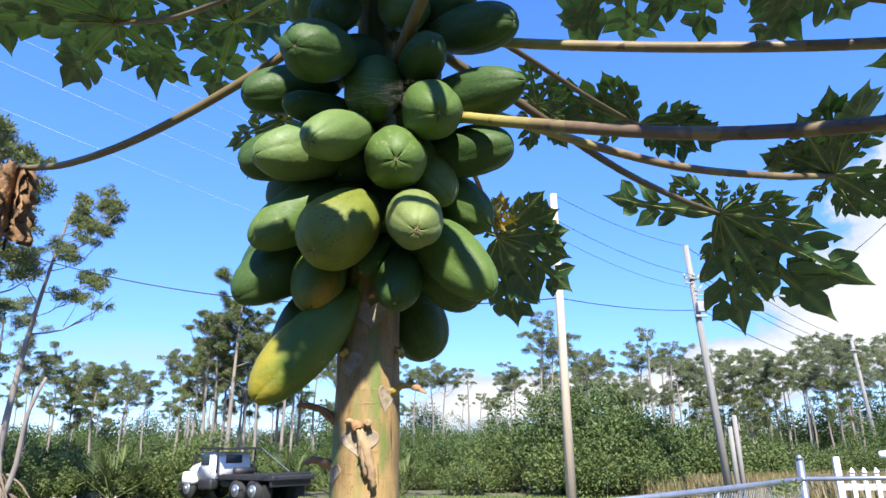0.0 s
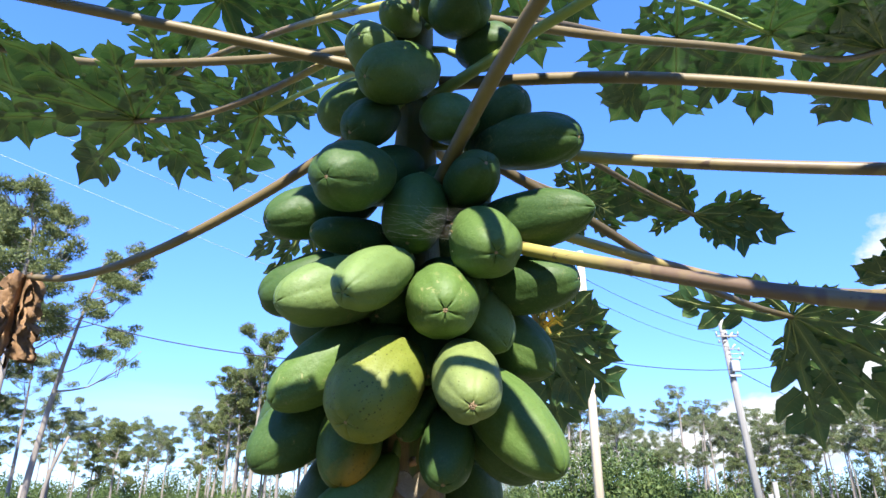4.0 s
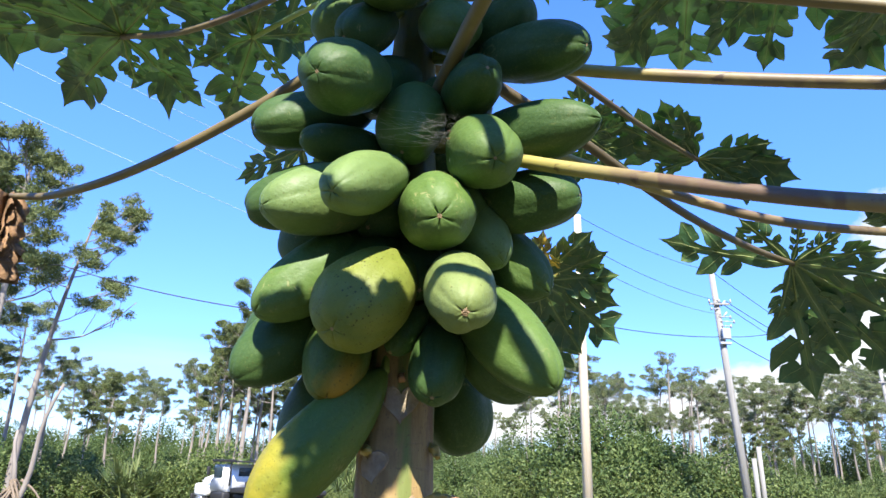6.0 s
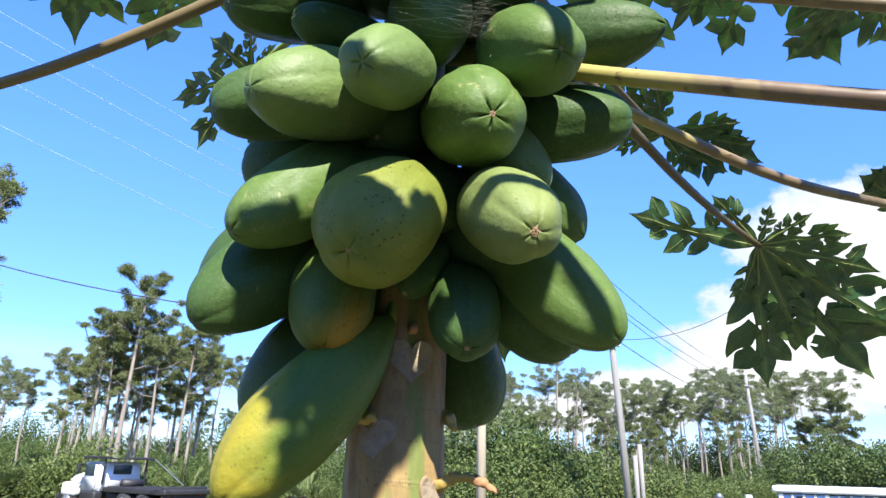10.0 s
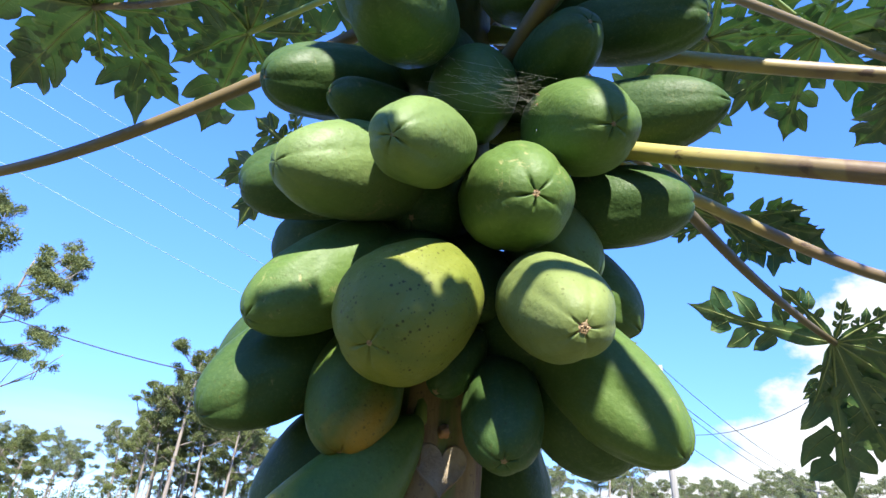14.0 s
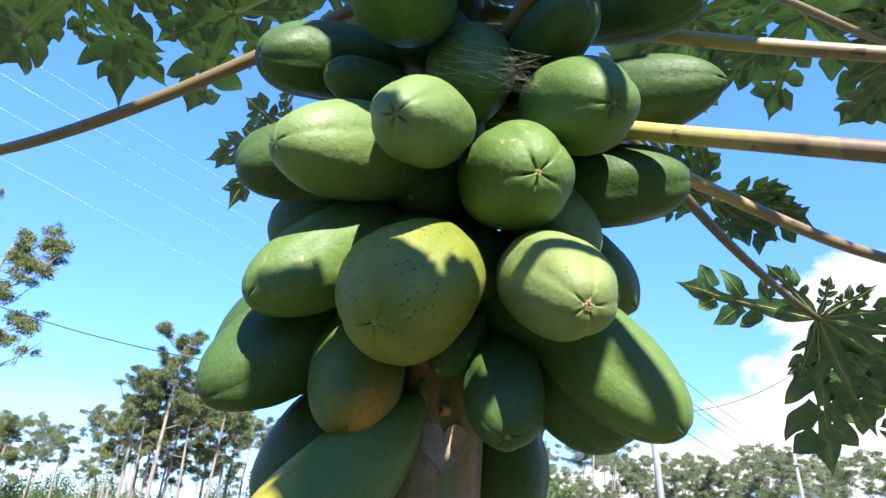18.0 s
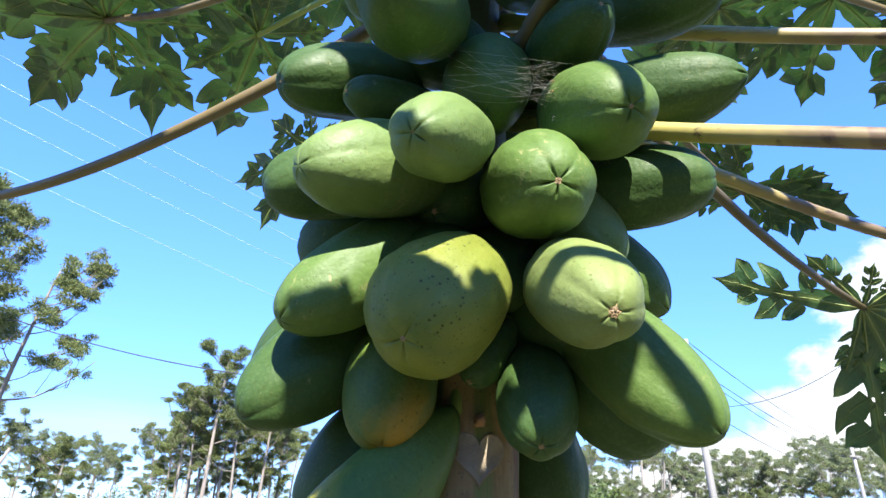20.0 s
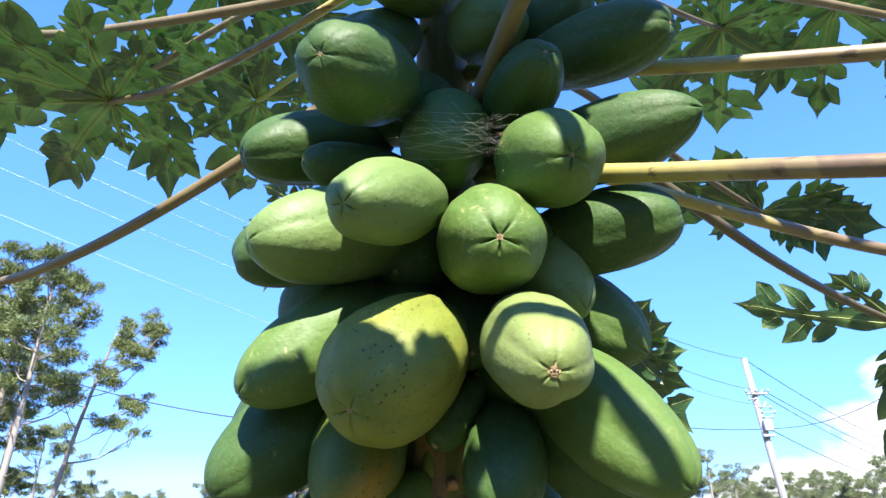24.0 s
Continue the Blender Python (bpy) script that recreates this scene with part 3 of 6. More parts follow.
def fruit(x, y, z, az, el, length, width, material, label="", seed=0, lobes=0.065, point=0.0, star=0.8, blossom=1.2):
    """A papaya: stalk end towards the trunk, five faint ridges that meet in a star at the tip."""
    rng = random.Random(seed)
    rows, sides = 40, 70
    vs, fs = [], []
    bx, by = rng.uniform(-0.02, 0.02), rng.uniform(-0.02, 0.02)
    ph = rng.uniform(0, 6.28)
    full = rng.uniform(0.05, 0.12) - 0.10 * point
    for i in range(rows + 1):
        t = math.pi * i / rows
        zz = -math.cos(t) * 0.5
        r = math.sin(t) ** (0.88 + (0.36 * point * min(zz * 6, 1.0) if zz > 0 else 0.34 * min(-zz * 3, 1.0)))
        r *= 1.0 + full * math.sin(zz * math.pi) - 0.05 * math.exp(-((zz + 0.5) / 0.18) ** 2)
        tip = math.exp(-((0.5 - zz) / 0.22) ** 2) if zz > 0 else 0.0
        for j in range(sides):
            a = 2 * math.pi * j / sides
            s = abs(math.sin(2.5 * a + ph))
            ridge = 1 + lobes * (0.55 + 0.9 * tip) * (s ** 0.7 - 0.64) + 0.012 * math.sin(a * 3 + seed)
            lump = 1 + 0.065 * noise.noise(Vector((math.cos(a) * 1.1 + seed * 3.1, math.sin(a) * 1.1, zz * 2.4))) + 0.016 * noise.noise(Vector((math.cos(a) * 4 + seed * 1.7, math.sin(a) * 4, zz * 8)))
            rr = r * ridge * lump * width / 2
            dent = 0.0
            if zz > 0:
                uneven = 0.55 + 0.75 * noise.noise(Vector((a * 1.3, seed * 2.3, 0)))
                dent = 0.016 * (1 - point) * math.exp(-(r / 0.13) ** 2) + 0.030 * star * max(uneven, 0.05) * math.exp(-(s / 0.24) ** 2) * math.exp(-((r - 0.13) / 0.15) ** 2)
                dent -= 0.020 * point * math.exp(-(r / 0.16) ** 2)
            bend = (zz * zz - 0.1) * 0.75
            vs.append((rr * math.cos(a) + bx * length * bend, rr * math.sin(a) + by * length * bend, (zz - dent) * length))
    for i in range(rows):
        for j in range(sides):
            k = (j + 1) % sides
            fs.append((i * sides + j, i * sides + k, (i + 1) * sides + k, (i + 1) * sides + j))
    me = pydata("fruit", vs, fs, material, True)
    d = Vector((math.cos(radians(az)) * math.cos(radians(el)), math.sin(radians(az)) * math.cos(radians(el)), math.sin(radians(el))))
    m = Matrix.Translation((x - AX, y - AY, z)) @ d.to_track_quat('Z', 'Y').to_matrix().to_4x4()
    ob = part("fruit", me, None, tree, label, at=m)
    # shrivelled blossom end in the middle of the star
    bm = bmesh.new()
    for k in range(5):
        a = k * 2 * math.pi / 5 + ph
        box(bm, (0.006 * blossom, 0.0022 * blossom, 0.003), (0.0028 * blossom * math.cos(a), 0.0028 * blossom * math.sin(a), 0), Matrix.Rotation(a, 4, 'Z') @ Matrix.Rotation(0.5, 4, 'Y'))
    part("blossom_end", bm, SCARTIP, ob, at=Matrix.Translation((bx * length * 0.11, by * length * 0.11, length * 0.478)))
    # short stalk back to the trunk
    b = Matrix(m).inverted()
    foot = Vector((x - AX, y - AY, z)) - d * length * 0.49
    zf = min(foot.z + 0.03, 2.95)
    rad = trunk_radius(zf) * 0.8
    aa = math.atan2(foot.y, foot.x)
    root = Vector((rad * math.cos(aa), rad * math.sin(aa), zf))
    mid = (foot + root) / 2 + Vector((0, 0, 0.008))
    part("stalk", tube_mesh("stalk", [b @ root, b @ mid, b @ foot, b @ (foot + d * 0.012)], [0.009, 0.008, 0.009, 0.010], YOUNG, 8), None, ob)
    return ob


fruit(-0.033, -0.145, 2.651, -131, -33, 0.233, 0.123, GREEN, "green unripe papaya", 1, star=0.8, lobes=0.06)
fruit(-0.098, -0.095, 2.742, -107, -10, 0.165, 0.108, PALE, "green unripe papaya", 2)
fruit(0.080, -0.148, 2.805, -65, -21, 0.179, 0.120, SHADED_GREEN, "green unripe papaya in a shade-darkened tone", 3)
fruit(0.134, -0.080, 2.760, -51, -20, 0.173, 0.102, SHADED_GREEN, "green unripe papaya in a shade-darkened tone", 4)
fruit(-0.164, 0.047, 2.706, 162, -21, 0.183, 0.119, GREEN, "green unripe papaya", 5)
fruit(-0.095, -0.095, 2.571, -130, -43, 0.168, 0.097, SHADED_GREEN, "green unripe papaya in a shade-darkened tone", 6)
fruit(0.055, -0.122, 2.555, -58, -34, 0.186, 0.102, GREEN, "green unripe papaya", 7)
fruit(-0.096, -0.227, 2.373, -107, -28, 0.248, 0.120, SHADED_GREEN, "green unripe papaya in a shade-darkened tone", 8)
fruit(0.199, -0.133, 2.489, -41, -17, 0.274, 0.107, SHADED_GREEN, "green unripe papaya in a shade-darkened tone", 9)
fruit(0.152, -0.093, 2.561, -51, 18, 0.185, 0.102, SHADED_GREEN, "green unripe papaya in a shade-darkened tone", 10)
fruit(0.100, -0.153, 2.395, -73, -6, 0.194, 0.093, SHADED_GREEN, "green unripe papaya in a shade-darkened tone", 11)
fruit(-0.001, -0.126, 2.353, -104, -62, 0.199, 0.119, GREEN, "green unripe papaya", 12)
fruit(0.201, -0.131, 2.326, -35, -5, 0.273, 0.108, SHADED_GREEN, "green unripe papaya in a shade-darkened tone", 13, point=0.6, lobes=0.06)
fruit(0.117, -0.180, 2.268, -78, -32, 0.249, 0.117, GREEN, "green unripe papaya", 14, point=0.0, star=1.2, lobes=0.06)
fruit(-0.184, -0.087, 2.373, -151, -23, 0.242, 0.108, SHADED_GREEN, "green unripe papaya in a shade-darkened tone", 15)
fruit(-0.105, -0.122, 2.299, -150, -3, 0.190, 0.073, SHADED_GREEN, "green unripe papaya in a shade-darkened tone", 16)
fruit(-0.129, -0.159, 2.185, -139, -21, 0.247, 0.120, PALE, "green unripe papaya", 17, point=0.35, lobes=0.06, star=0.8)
fruit(-0.188, -0.049, 2.239, -168, -21, 0.241, 0.116, SHADED_GREEN, "green unripe papaya in a shade-darkened tone", 18)
fruit(-0.159, 0.068, 2.174, 177, 9, 0.230, 0.132, SHADED_GREEN, "green unripe papaya in a shade-darkened tone", 19)
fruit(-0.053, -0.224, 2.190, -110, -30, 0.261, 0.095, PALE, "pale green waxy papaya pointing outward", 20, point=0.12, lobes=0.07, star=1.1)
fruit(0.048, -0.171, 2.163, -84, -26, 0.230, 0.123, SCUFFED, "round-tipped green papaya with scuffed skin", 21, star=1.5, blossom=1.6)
fruit(0.181, -0.087, 2.211, -22, 1, 0.240, 0.106, SHADED_GREEN, "green unripe papaya in a shade-darkened tone", 22, star=1.3)
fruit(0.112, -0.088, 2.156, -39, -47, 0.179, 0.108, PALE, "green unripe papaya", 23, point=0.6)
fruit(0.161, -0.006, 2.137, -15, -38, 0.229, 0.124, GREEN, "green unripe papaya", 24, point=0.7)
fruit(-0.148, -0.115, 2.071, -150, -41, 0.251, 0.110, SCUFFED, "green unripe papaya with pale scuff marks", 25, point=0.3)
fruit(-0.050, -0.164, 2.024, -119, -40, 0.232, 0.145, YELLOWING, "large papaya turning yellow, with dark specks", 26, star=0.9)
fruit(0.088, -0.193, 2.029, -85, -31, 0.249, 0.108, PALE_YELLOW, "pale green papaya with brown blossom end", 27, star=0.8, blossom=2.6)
fruit(-0.190, -0.040, 1.983, -149, -41, 0.265, 0.123, SHADED_GREEN, "green unripe papaya in a shade-darkened tone", 28, point=0.35)
fruit(-0.188, -0.008, 2.009, 167, -37, 0.246, 0.148, SHADED_GREEN, "green unripe papaya in a shade-darkened tone", 29)
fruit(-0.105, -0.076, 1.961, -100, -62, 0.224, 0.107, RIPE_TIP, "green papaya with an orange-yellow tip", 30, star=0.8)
fruit(0.057, -0.105, 1.935, -95, -48, 0.190, 0.090, SHADED_GREEN, "green unripe papaya in a shade-darkened tone", 31)
fruit(0.007, -0.100, 1.983, -149, -54, 0.108, 0.052, SHADED_GREEN, "small slim green papaya in a shade-darkened tone", 32)
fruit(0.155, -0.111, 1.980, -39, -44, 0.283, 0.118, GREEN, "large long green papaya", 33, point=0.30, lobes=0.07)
fruit(0.144, -0.064, 1.979, -11, -58, 0.238, 0.138, SHADED_GREEN, "green unripe papaya in a shade-darkened tone", 34)
fruit(0.076, 0.083, 1.902, -8, -73, 0.231, 0.132, SHADED_GREEN, "green unripe papaya in a shade-darkened tone", 35)
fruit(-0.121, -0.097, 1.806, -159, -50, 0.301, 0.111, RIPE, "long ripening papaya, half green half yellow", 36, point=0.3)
fruit(-0.142, 0.044, 1.868, 161, -58, 0.238, 0.142, SHADED_GREEN, "green unripe papaya in a shade-darkened tone", 37)
# added filler fruit (seeds 70 to 81) to darken the shadowed gaps at the stem
fruit(-0.055, -0.080, 2.095, -125, -35, 0.20, 0.115, SHADED_GREEN, "green unripe papaya in a shade-darkened tone", 70)
fruit(0.055, -0.075, 2.215, -50, -30, 0.20, 0.115, SHADED_GREEN, "green unripe papaya in a shade-darkened tone", 71)
fruit(0.075, -0.060, 2.045, -45, -35, 0.20, 0.115, SHADED_GREEN, "green unripe papaya in a shade-darkened tone", 72)
fruit(-0.080, -0.040, 2.290, -150, -30, 0.20, 0.115, SHADED_GREEN, "green unripe papaya in a shade-darkened tone", 73)
fruit(0.060, 0.060, 2.330, 45, -20, 0.20, 0.115, SHADED_GREEN, "green unripe papaya in a shade-darkened tone", 74)
fruit(-0.060, 0.090, 2.250, 120, -20, 0.20, 0.115, SHADED_GREEN, "green unripe papaya in a shade-darkened tone", 75)
fruit(0.100, 0.050, 2.120, 25, -35, 0.20, 0.115, SHADED_GREEN, "green unripe papaya in a shade-darkened tone", 76)
fruit(-0.090, 0.060, 2.020, 150, -45, 0.20, 0.115, SHADED_GREEN, "green unripe papaya in a shade-darkened tone", 77)
fruit(-0.035, -0.075, 2.20, -120, -40, 0.17, 0.105, SHADED_GREEN, "green unripe papaya in a shade-darkened tone", 80)
fruit(0.015, -0.080, 2.10, -80, -50, 0.16, 0.095, SHADED_GREEN, "green unripe papaya in a shade-darkened tone", 81)
fruit(0.06, -0.05, 2.43, -40, -30, 0.20, 0.115, SHADED_GREEN, "green unripe papaya in a shade-darkened tone", 78)
fruit(-0.06, -0.05, 2.47, -140, -35, 0.20, 0.115, SHADED_GREEN, "green unripe papaya in a shade-darkened tone", 79)
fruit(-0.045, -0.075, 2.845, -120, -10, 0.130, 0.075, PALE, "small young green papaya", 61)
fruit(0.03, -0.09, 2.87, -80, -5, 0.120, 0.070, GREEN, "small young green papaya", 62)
fruit(-0.09, 0.0, 2.83, 180, -20, 0.150, 0.085, SHADED_GREEN, "green unripe papaya in a shade-darkened tone", 63)

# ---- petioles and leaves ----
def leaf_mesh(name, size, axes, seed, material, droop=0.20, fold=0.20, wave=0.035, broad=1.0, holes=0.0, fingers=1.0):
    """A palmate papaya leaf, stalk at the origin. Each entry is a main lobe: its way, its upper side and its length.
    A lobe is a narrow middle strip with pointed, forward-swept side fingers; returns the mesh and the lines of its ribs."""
    rng = random.Random(seed)
    vs, fs, uvs, lines = [], [], [], []
    for li, (way, up, ln) in enumerate(axes):
        L = size * ln
        side_way = up.cross(way)
        sag = droop * rng.uniform(0.5, 1.5)
        ph = rng.uniform(0, 6.28)
        twist = rng.uniform(-0.4, 0.4)
        bend = rng.uniform(-0.10, 0.10)

        def place(x, y, lift):
            """From the lobe's own plane (unit length) to the leaf's space."""
            z = -sag * x * x + fold * abs(y) * (1 - 0.5 * x)
            z += wave * math.sin(11 * x + ph + y * 9.0) * (0.25 + 3 * abs(y)) * (0.2 + x)
            z += 0.05 * noise.noise(Vector((x * 5 + li * 7, y * 6, seed * 1.7))) * min(1.0, x * 4)
            z += twist * y * x - lift * 1.9 * y * y
            return (way * x + side_way * (y + bend * x * x) + up * z) * L + up * (0.0012 * li)

        def strip(spine, width, cross, lift, depth, eaten):
            """A blade along a spine in the lobe's plane; width gives the half-width at each step."""
            o, n, c = len(vs), len(spine), len(cross)
            for i, (x, y) in enumerate(spine):
                x1, y1 = spine[min(i + 1, n - 1)]
                x0, y0 = spine[max(i - 1, 0)]
                d = math.hypot(x1 - x0, y1 - y0) or 1.0
                nx, ny = -(y1 - y0) / d, (x1 - x0) / d
                for q in cross:
                    vs.append(place(x + nx * width[i] * q, y + ny * width[i] * q, lift) + up * (depth - 0.010 * L * (abs(q) - 0.4) * (width[i] > 0.02)))
                    uvs.append((i / (n - 1), abs(q) * width[i]))
            for i in range(n - 1):
                for k in range(c - 1):
                    if not (eaten and 1 < i < n - 3 and rng.random() < eaten):
                        fs.append((o + i * c + k, o + (i + 1) * c + k, o + (i + 1) * c + k + 1, o + i * c + k + 1))

        n = 30
        spine = [(i / n, 0.0) for i in range(n + 1)]
        half = []
        for i in range(n + 1):
            m = i / n
            w = min(0.36 * m + 0.008, 0.072) if m < 0.32 else 0.072 - 0.036 * min((m - 0.32) / 0.16, 1.0)
            w += 0.058 * math.exp(-((m - 0.84) / 0.085) ** 2)
            half.append(w * broad * min(1.0, ((1.0 - m) / 0.20) ** 0.85))
        strip(spine, half, (-1.0, -0.5, 0.0, 0.5, 1.0), 0.0, 0.0, holes)
        lines.append([place(m / 8 * 0.93, 0.0, 0.0) - up * 0.0015 for m in range(9)])
        for sgn in (-1, 1):
            lift = rng.uniform(-0.4, 1.1)
            for mk, ak in ((0.37, 0.20), (0.54, 0.28), (0.71, 0.20)):
                m0 = mk + rng.uniform(-0.035, 0.035)
                ln_ = ak * rng.uniform(0.78, 1.22) * fingers
                a0 = radians(rng.uniform(40, 58))
                curl = radians(rng.uniform(-6, 26))
                steps = 9
                x, y = m0 - 0.01, half[int(m0 * n)] * 0.80
                sp, wd = [], []
                full = (0.044 + 0.098 * ln_) * (0.45 + 0.55 * broad) * rng.uniform(0.88, 1.15)
                for i in range(steps + 1):
                    t = i / steps
                    sp.append((x, y * sgn))
                    wd.append(full * (0.80 + 0.75 * t - 0.55 * t * t) * min(1.0, ((1 - t) / 0.52) ** 0.80) * (1 + 0.10 * math.sin(t * 11 + ph + m0 * 20)) + 0.0005)
                    a = a0 - curl * t
                    x += math.cos(a) * ln_ / steps
                    y += math.sin(a) * ln_ / steps
                strip(sp, wd, (-1.0, -0.45, 0.45, 1.0), lift, 0.0007 * (1 + sgn * 0.4) + 0.0004 * m0, holes)
                lines.append([place(px, py, lift) - up * 0.0012 for px, py in sp[:-1:2]])
    me = bpy.data.meshes.new(name)
    me.from_pydata(vs, [], fs)
    me.materials.append(material)
    layer = me.uv_layers.new(name="UVMap")
    for lp in me.loops:
        layer.data[lp.index].uv = uvs[lp.vertex_index]
    for p in me.polygons:
        p.use_smooth = True
    return me, lines


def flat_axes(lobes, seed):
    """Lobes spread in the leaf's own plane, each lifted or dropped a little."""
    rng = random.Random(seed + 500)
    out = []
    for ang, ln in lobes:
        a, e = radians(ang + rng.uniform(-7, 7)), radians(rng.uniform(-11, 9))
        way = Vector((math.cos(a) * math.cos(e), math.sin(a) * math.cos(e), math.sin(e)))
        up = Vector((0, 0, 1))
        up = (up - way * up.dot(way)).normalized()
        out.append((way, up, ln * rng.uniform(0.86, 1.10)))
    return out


def ribs_mesh(name, lines, material):
    """Pale ribs under the blade, along each lobe and thinner into each finger."""
    vs, fs = [], []
    for line in lines:
        thick = 0.0030 if len(line) > 6 else 0.0011
        rad = [thick * (1 - 0.85 * i / len(line)) for i in range(len(line))]
        v, f, _ = tube_data(line, rad, 4)
        o = len(vs)
        vs += v
        fs += [tuple(q + o for q in face) for face in f]
    return pydata(name, vs, fs, material, True)


FULL = [(0, 1.0), (47, 0.97), (-47, 0.97), (93, 0.88), (-93, 0.88), (137, 0.68), (-137, 0.68), (172, 0.40)]
RIB = simple("leaf_rib", (0.17, 0.22, 0.06), (0.28, 0.31, 0.11), 30.0, 0.5, 0.1)


def petiole(points, r0, r1, material, label=""):
    pts = bez(points, 26)
    pts = [p - Vector((AX, AY, 0)) for p in pts]
    n = len(pts)
    radii = [r0 + (r1 - r0) * i / (n - 1) + (0.004 * math.exp(-i / 1.2)) for i in range(n)]
    return part("petiole", tube_mesh("petiole", pts, radii, material, 12), None, tree, label)


def leaf(stem, at, heading, pitch, roll, size, seed, material=None, label="", lobes=FULL, **kw):
    """A blade on the end of a petiole: heading and pitch of its middle lobe in degrees."""
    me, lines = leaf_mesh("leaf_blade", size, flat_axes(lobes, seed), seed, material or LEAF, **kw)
    m = Matrix.Translation(Vector(at) - Vector((AX, AY, 0))) @ pose(0, 0, 0, roll, -pitch, heading)
    ob = part("leaf_blade", me, None, stem, label, at=m)
    part("ribs", ribs_mesh("ribs", lines, RIB), None, stem, "pale green leaf ribs", at=m)
    return ob


def hanging_leaf(stem, at, upper, ways, seed, material=None, label="", **kw):
    """A limp blade whose lobes each hang their own way; upper is the way its upper side faces."""
    axes = []
    for w in ways:
        way = Vector(w)
        up = Vector(upper)
        axes.append((way.normalized(), (up - way * (up.dot(way) / way.length_squared)).normalized(), way.length))
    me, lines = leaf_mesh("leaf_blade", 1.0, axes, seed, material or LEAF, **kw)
    m = Matrix.Translation(Vector(at) - Vector((AX, AY, 0)))
    ob = part("leaf_blade", me, None, stem, label, at=m)
    part("ribs", ribs_mesh("ribs", lines, RIB), None, stem, "pale green leaf ribs", at=m)
    return ob


def withered(seed):
    """A limp dead leaf: crumpled folds that hang from the end of its stalk."""
    rng = random.Random(seed)
    vs, fs = [], []
    for k in range(9):
        a = k * 0.7 + rng.uniform(-0.2, 0.2)
        ln = rng.uniform(0.26, 0.42)
        wd = rng.uniform(0.05, 0.10)
        n, c = 26, 9
        o = len(vs)
        for i in range(n):
            u = i / (n - 1)
            wide = wd * (0.25 + math.sin(math.pi * min(u * 0.9 + 0.08, 1)) * (0.75 + 0.35 * math.sin(u * 17 + k)))
            rad = 0.012 + 0.055 * u ** 0.6 + 0.02 * math.sin(u * 6 + k)
            for j in range(c):
                v = j / (c - 1) - 0.5
                curl = 0.035 * math.sin(v * 9 + u * 5 + k) + 0.024 * noise.noise(Vector((u * 17 + k * 5, v * 13, seed + 3))) + 0.045 * noise.noise(Vector((u * 6 + k * 9, v * 4, seed)))
                ang = a + v * wide * 9
                r = rad + curl
                vs.append((r * math.cos(ang), r * math.sin(ang), 0.015 - ln * u + 0.02 * noise.noise(Vector((u * 9, v * 8, k)))))
        for i in range(n - 1):
            for j in range(c - 1):
                q = o + i * c + j
                fs.append((q, q + c, q + c + 1, q + 1))
    return pydata("withered_leaf", vs, fs, DEAD, True)


def shade_plane(across, upward):
    """A way in the plane square to the sun, in which the shade-casting blades are laid out."""
    side = Vector((0, 0, 1)).cross(SUN_TO).normalized()
    return side * across + SUN_TO.cross(side) * upward


# to the right of the fruit
stem = petiole([(0.03, -0.02, 2.56), (0.40, -0.14, 2.445), (0.80, -0.29, 2.335), (1.20, -0.43, 2.26)], 0.0118, 0.0105, PETIOLE, "yellow to brown leaf stalk")
leaf(stem, (1.20, -0.43, 2.26), -20, -30, 0, 0.42, 11)
stem = petiole([(0.04, -0.04, 2.35), (0.28, -0.23, 2.21), (0.60, -0.48, 2.055), (0.95, -0.76, 1.96)], 0.0122, 0.0105, PETIOLE_AGED, "thick yellow leaf stalk browning outward")
leaf(stem, (0.95, -0.76, 1.96), -38, -60, 0, 0.40, 12)
stem = petiole([(0.04, 0.02, 2.46), (0.36, 0.08, 2.365), (0.72, 0.17, 2.30), (1.03, 0.26, 2.305), (1.27, 0.36, 2.345)], 0.012, 0.009, PETIOLE, "yellow-brown leaf stalk")
hanging_leaf(stem, (1.27, 0.36, 2.345), (0.05, 0.6, 0.8), [(-0.13, -0.21, 0.17), (-0.03, -0.24, 0.18), (-0.19, -0.15, 0.12), (-0.24, -0.04, 0.04), (-0.21, -0.08, 0.07), (-0.04, 0.09, -0.06), (0.08, -0.15, 0.11), (0.25, -0.03, 0.01), (0.25, 0.09, -0.09), (0.12, 0.12, -0.09)], 13, None, "", droop=0.06, broad=1.2)
stem = petiole([(0.03, 0.03, 2.62), (0.33, 0.19, 2.51), (0.66, 0.44, 2.42), (0.93, 0.67, 2.405), (1.152, 0.865, 2.418)], 0.013, 0.009, DARK_STALK, "dark brown leaf stalk")
hanging_leaf(stem, (1.152, 0.865, 2.418), (0.22, 0.69, 0.69), [(-0.41, 0.06, 0.07), (-0.18, -0.08, 0.14), (-0.00, -0.10, 0.10), (0.12, -0.11, 0.07), (0.24, -0.11, 0.03), (0.36, -0.06, -0.06), (0.55, 0.10, -0.27), (0.45, 0.22, -0.36), (0.23, 0.20, -0.28), (0.16, 0.34, -0.39), (0.02, 0.16, -0.17)], 14, None, "large limp papaya leaf eaten through in small holes", droop=0.06, fold=0.25, broad=0.95, holes=0.012, fingers=0.88)
stem = petiole([(0.03, 0.03, 2.72), (0.33, 0.36, 2.80), (0.66, 0.71, 2.82), (0.93, 0.98, 2.84)], 0.011, 0.008, DARK_STALK, "dark leaf stalk")
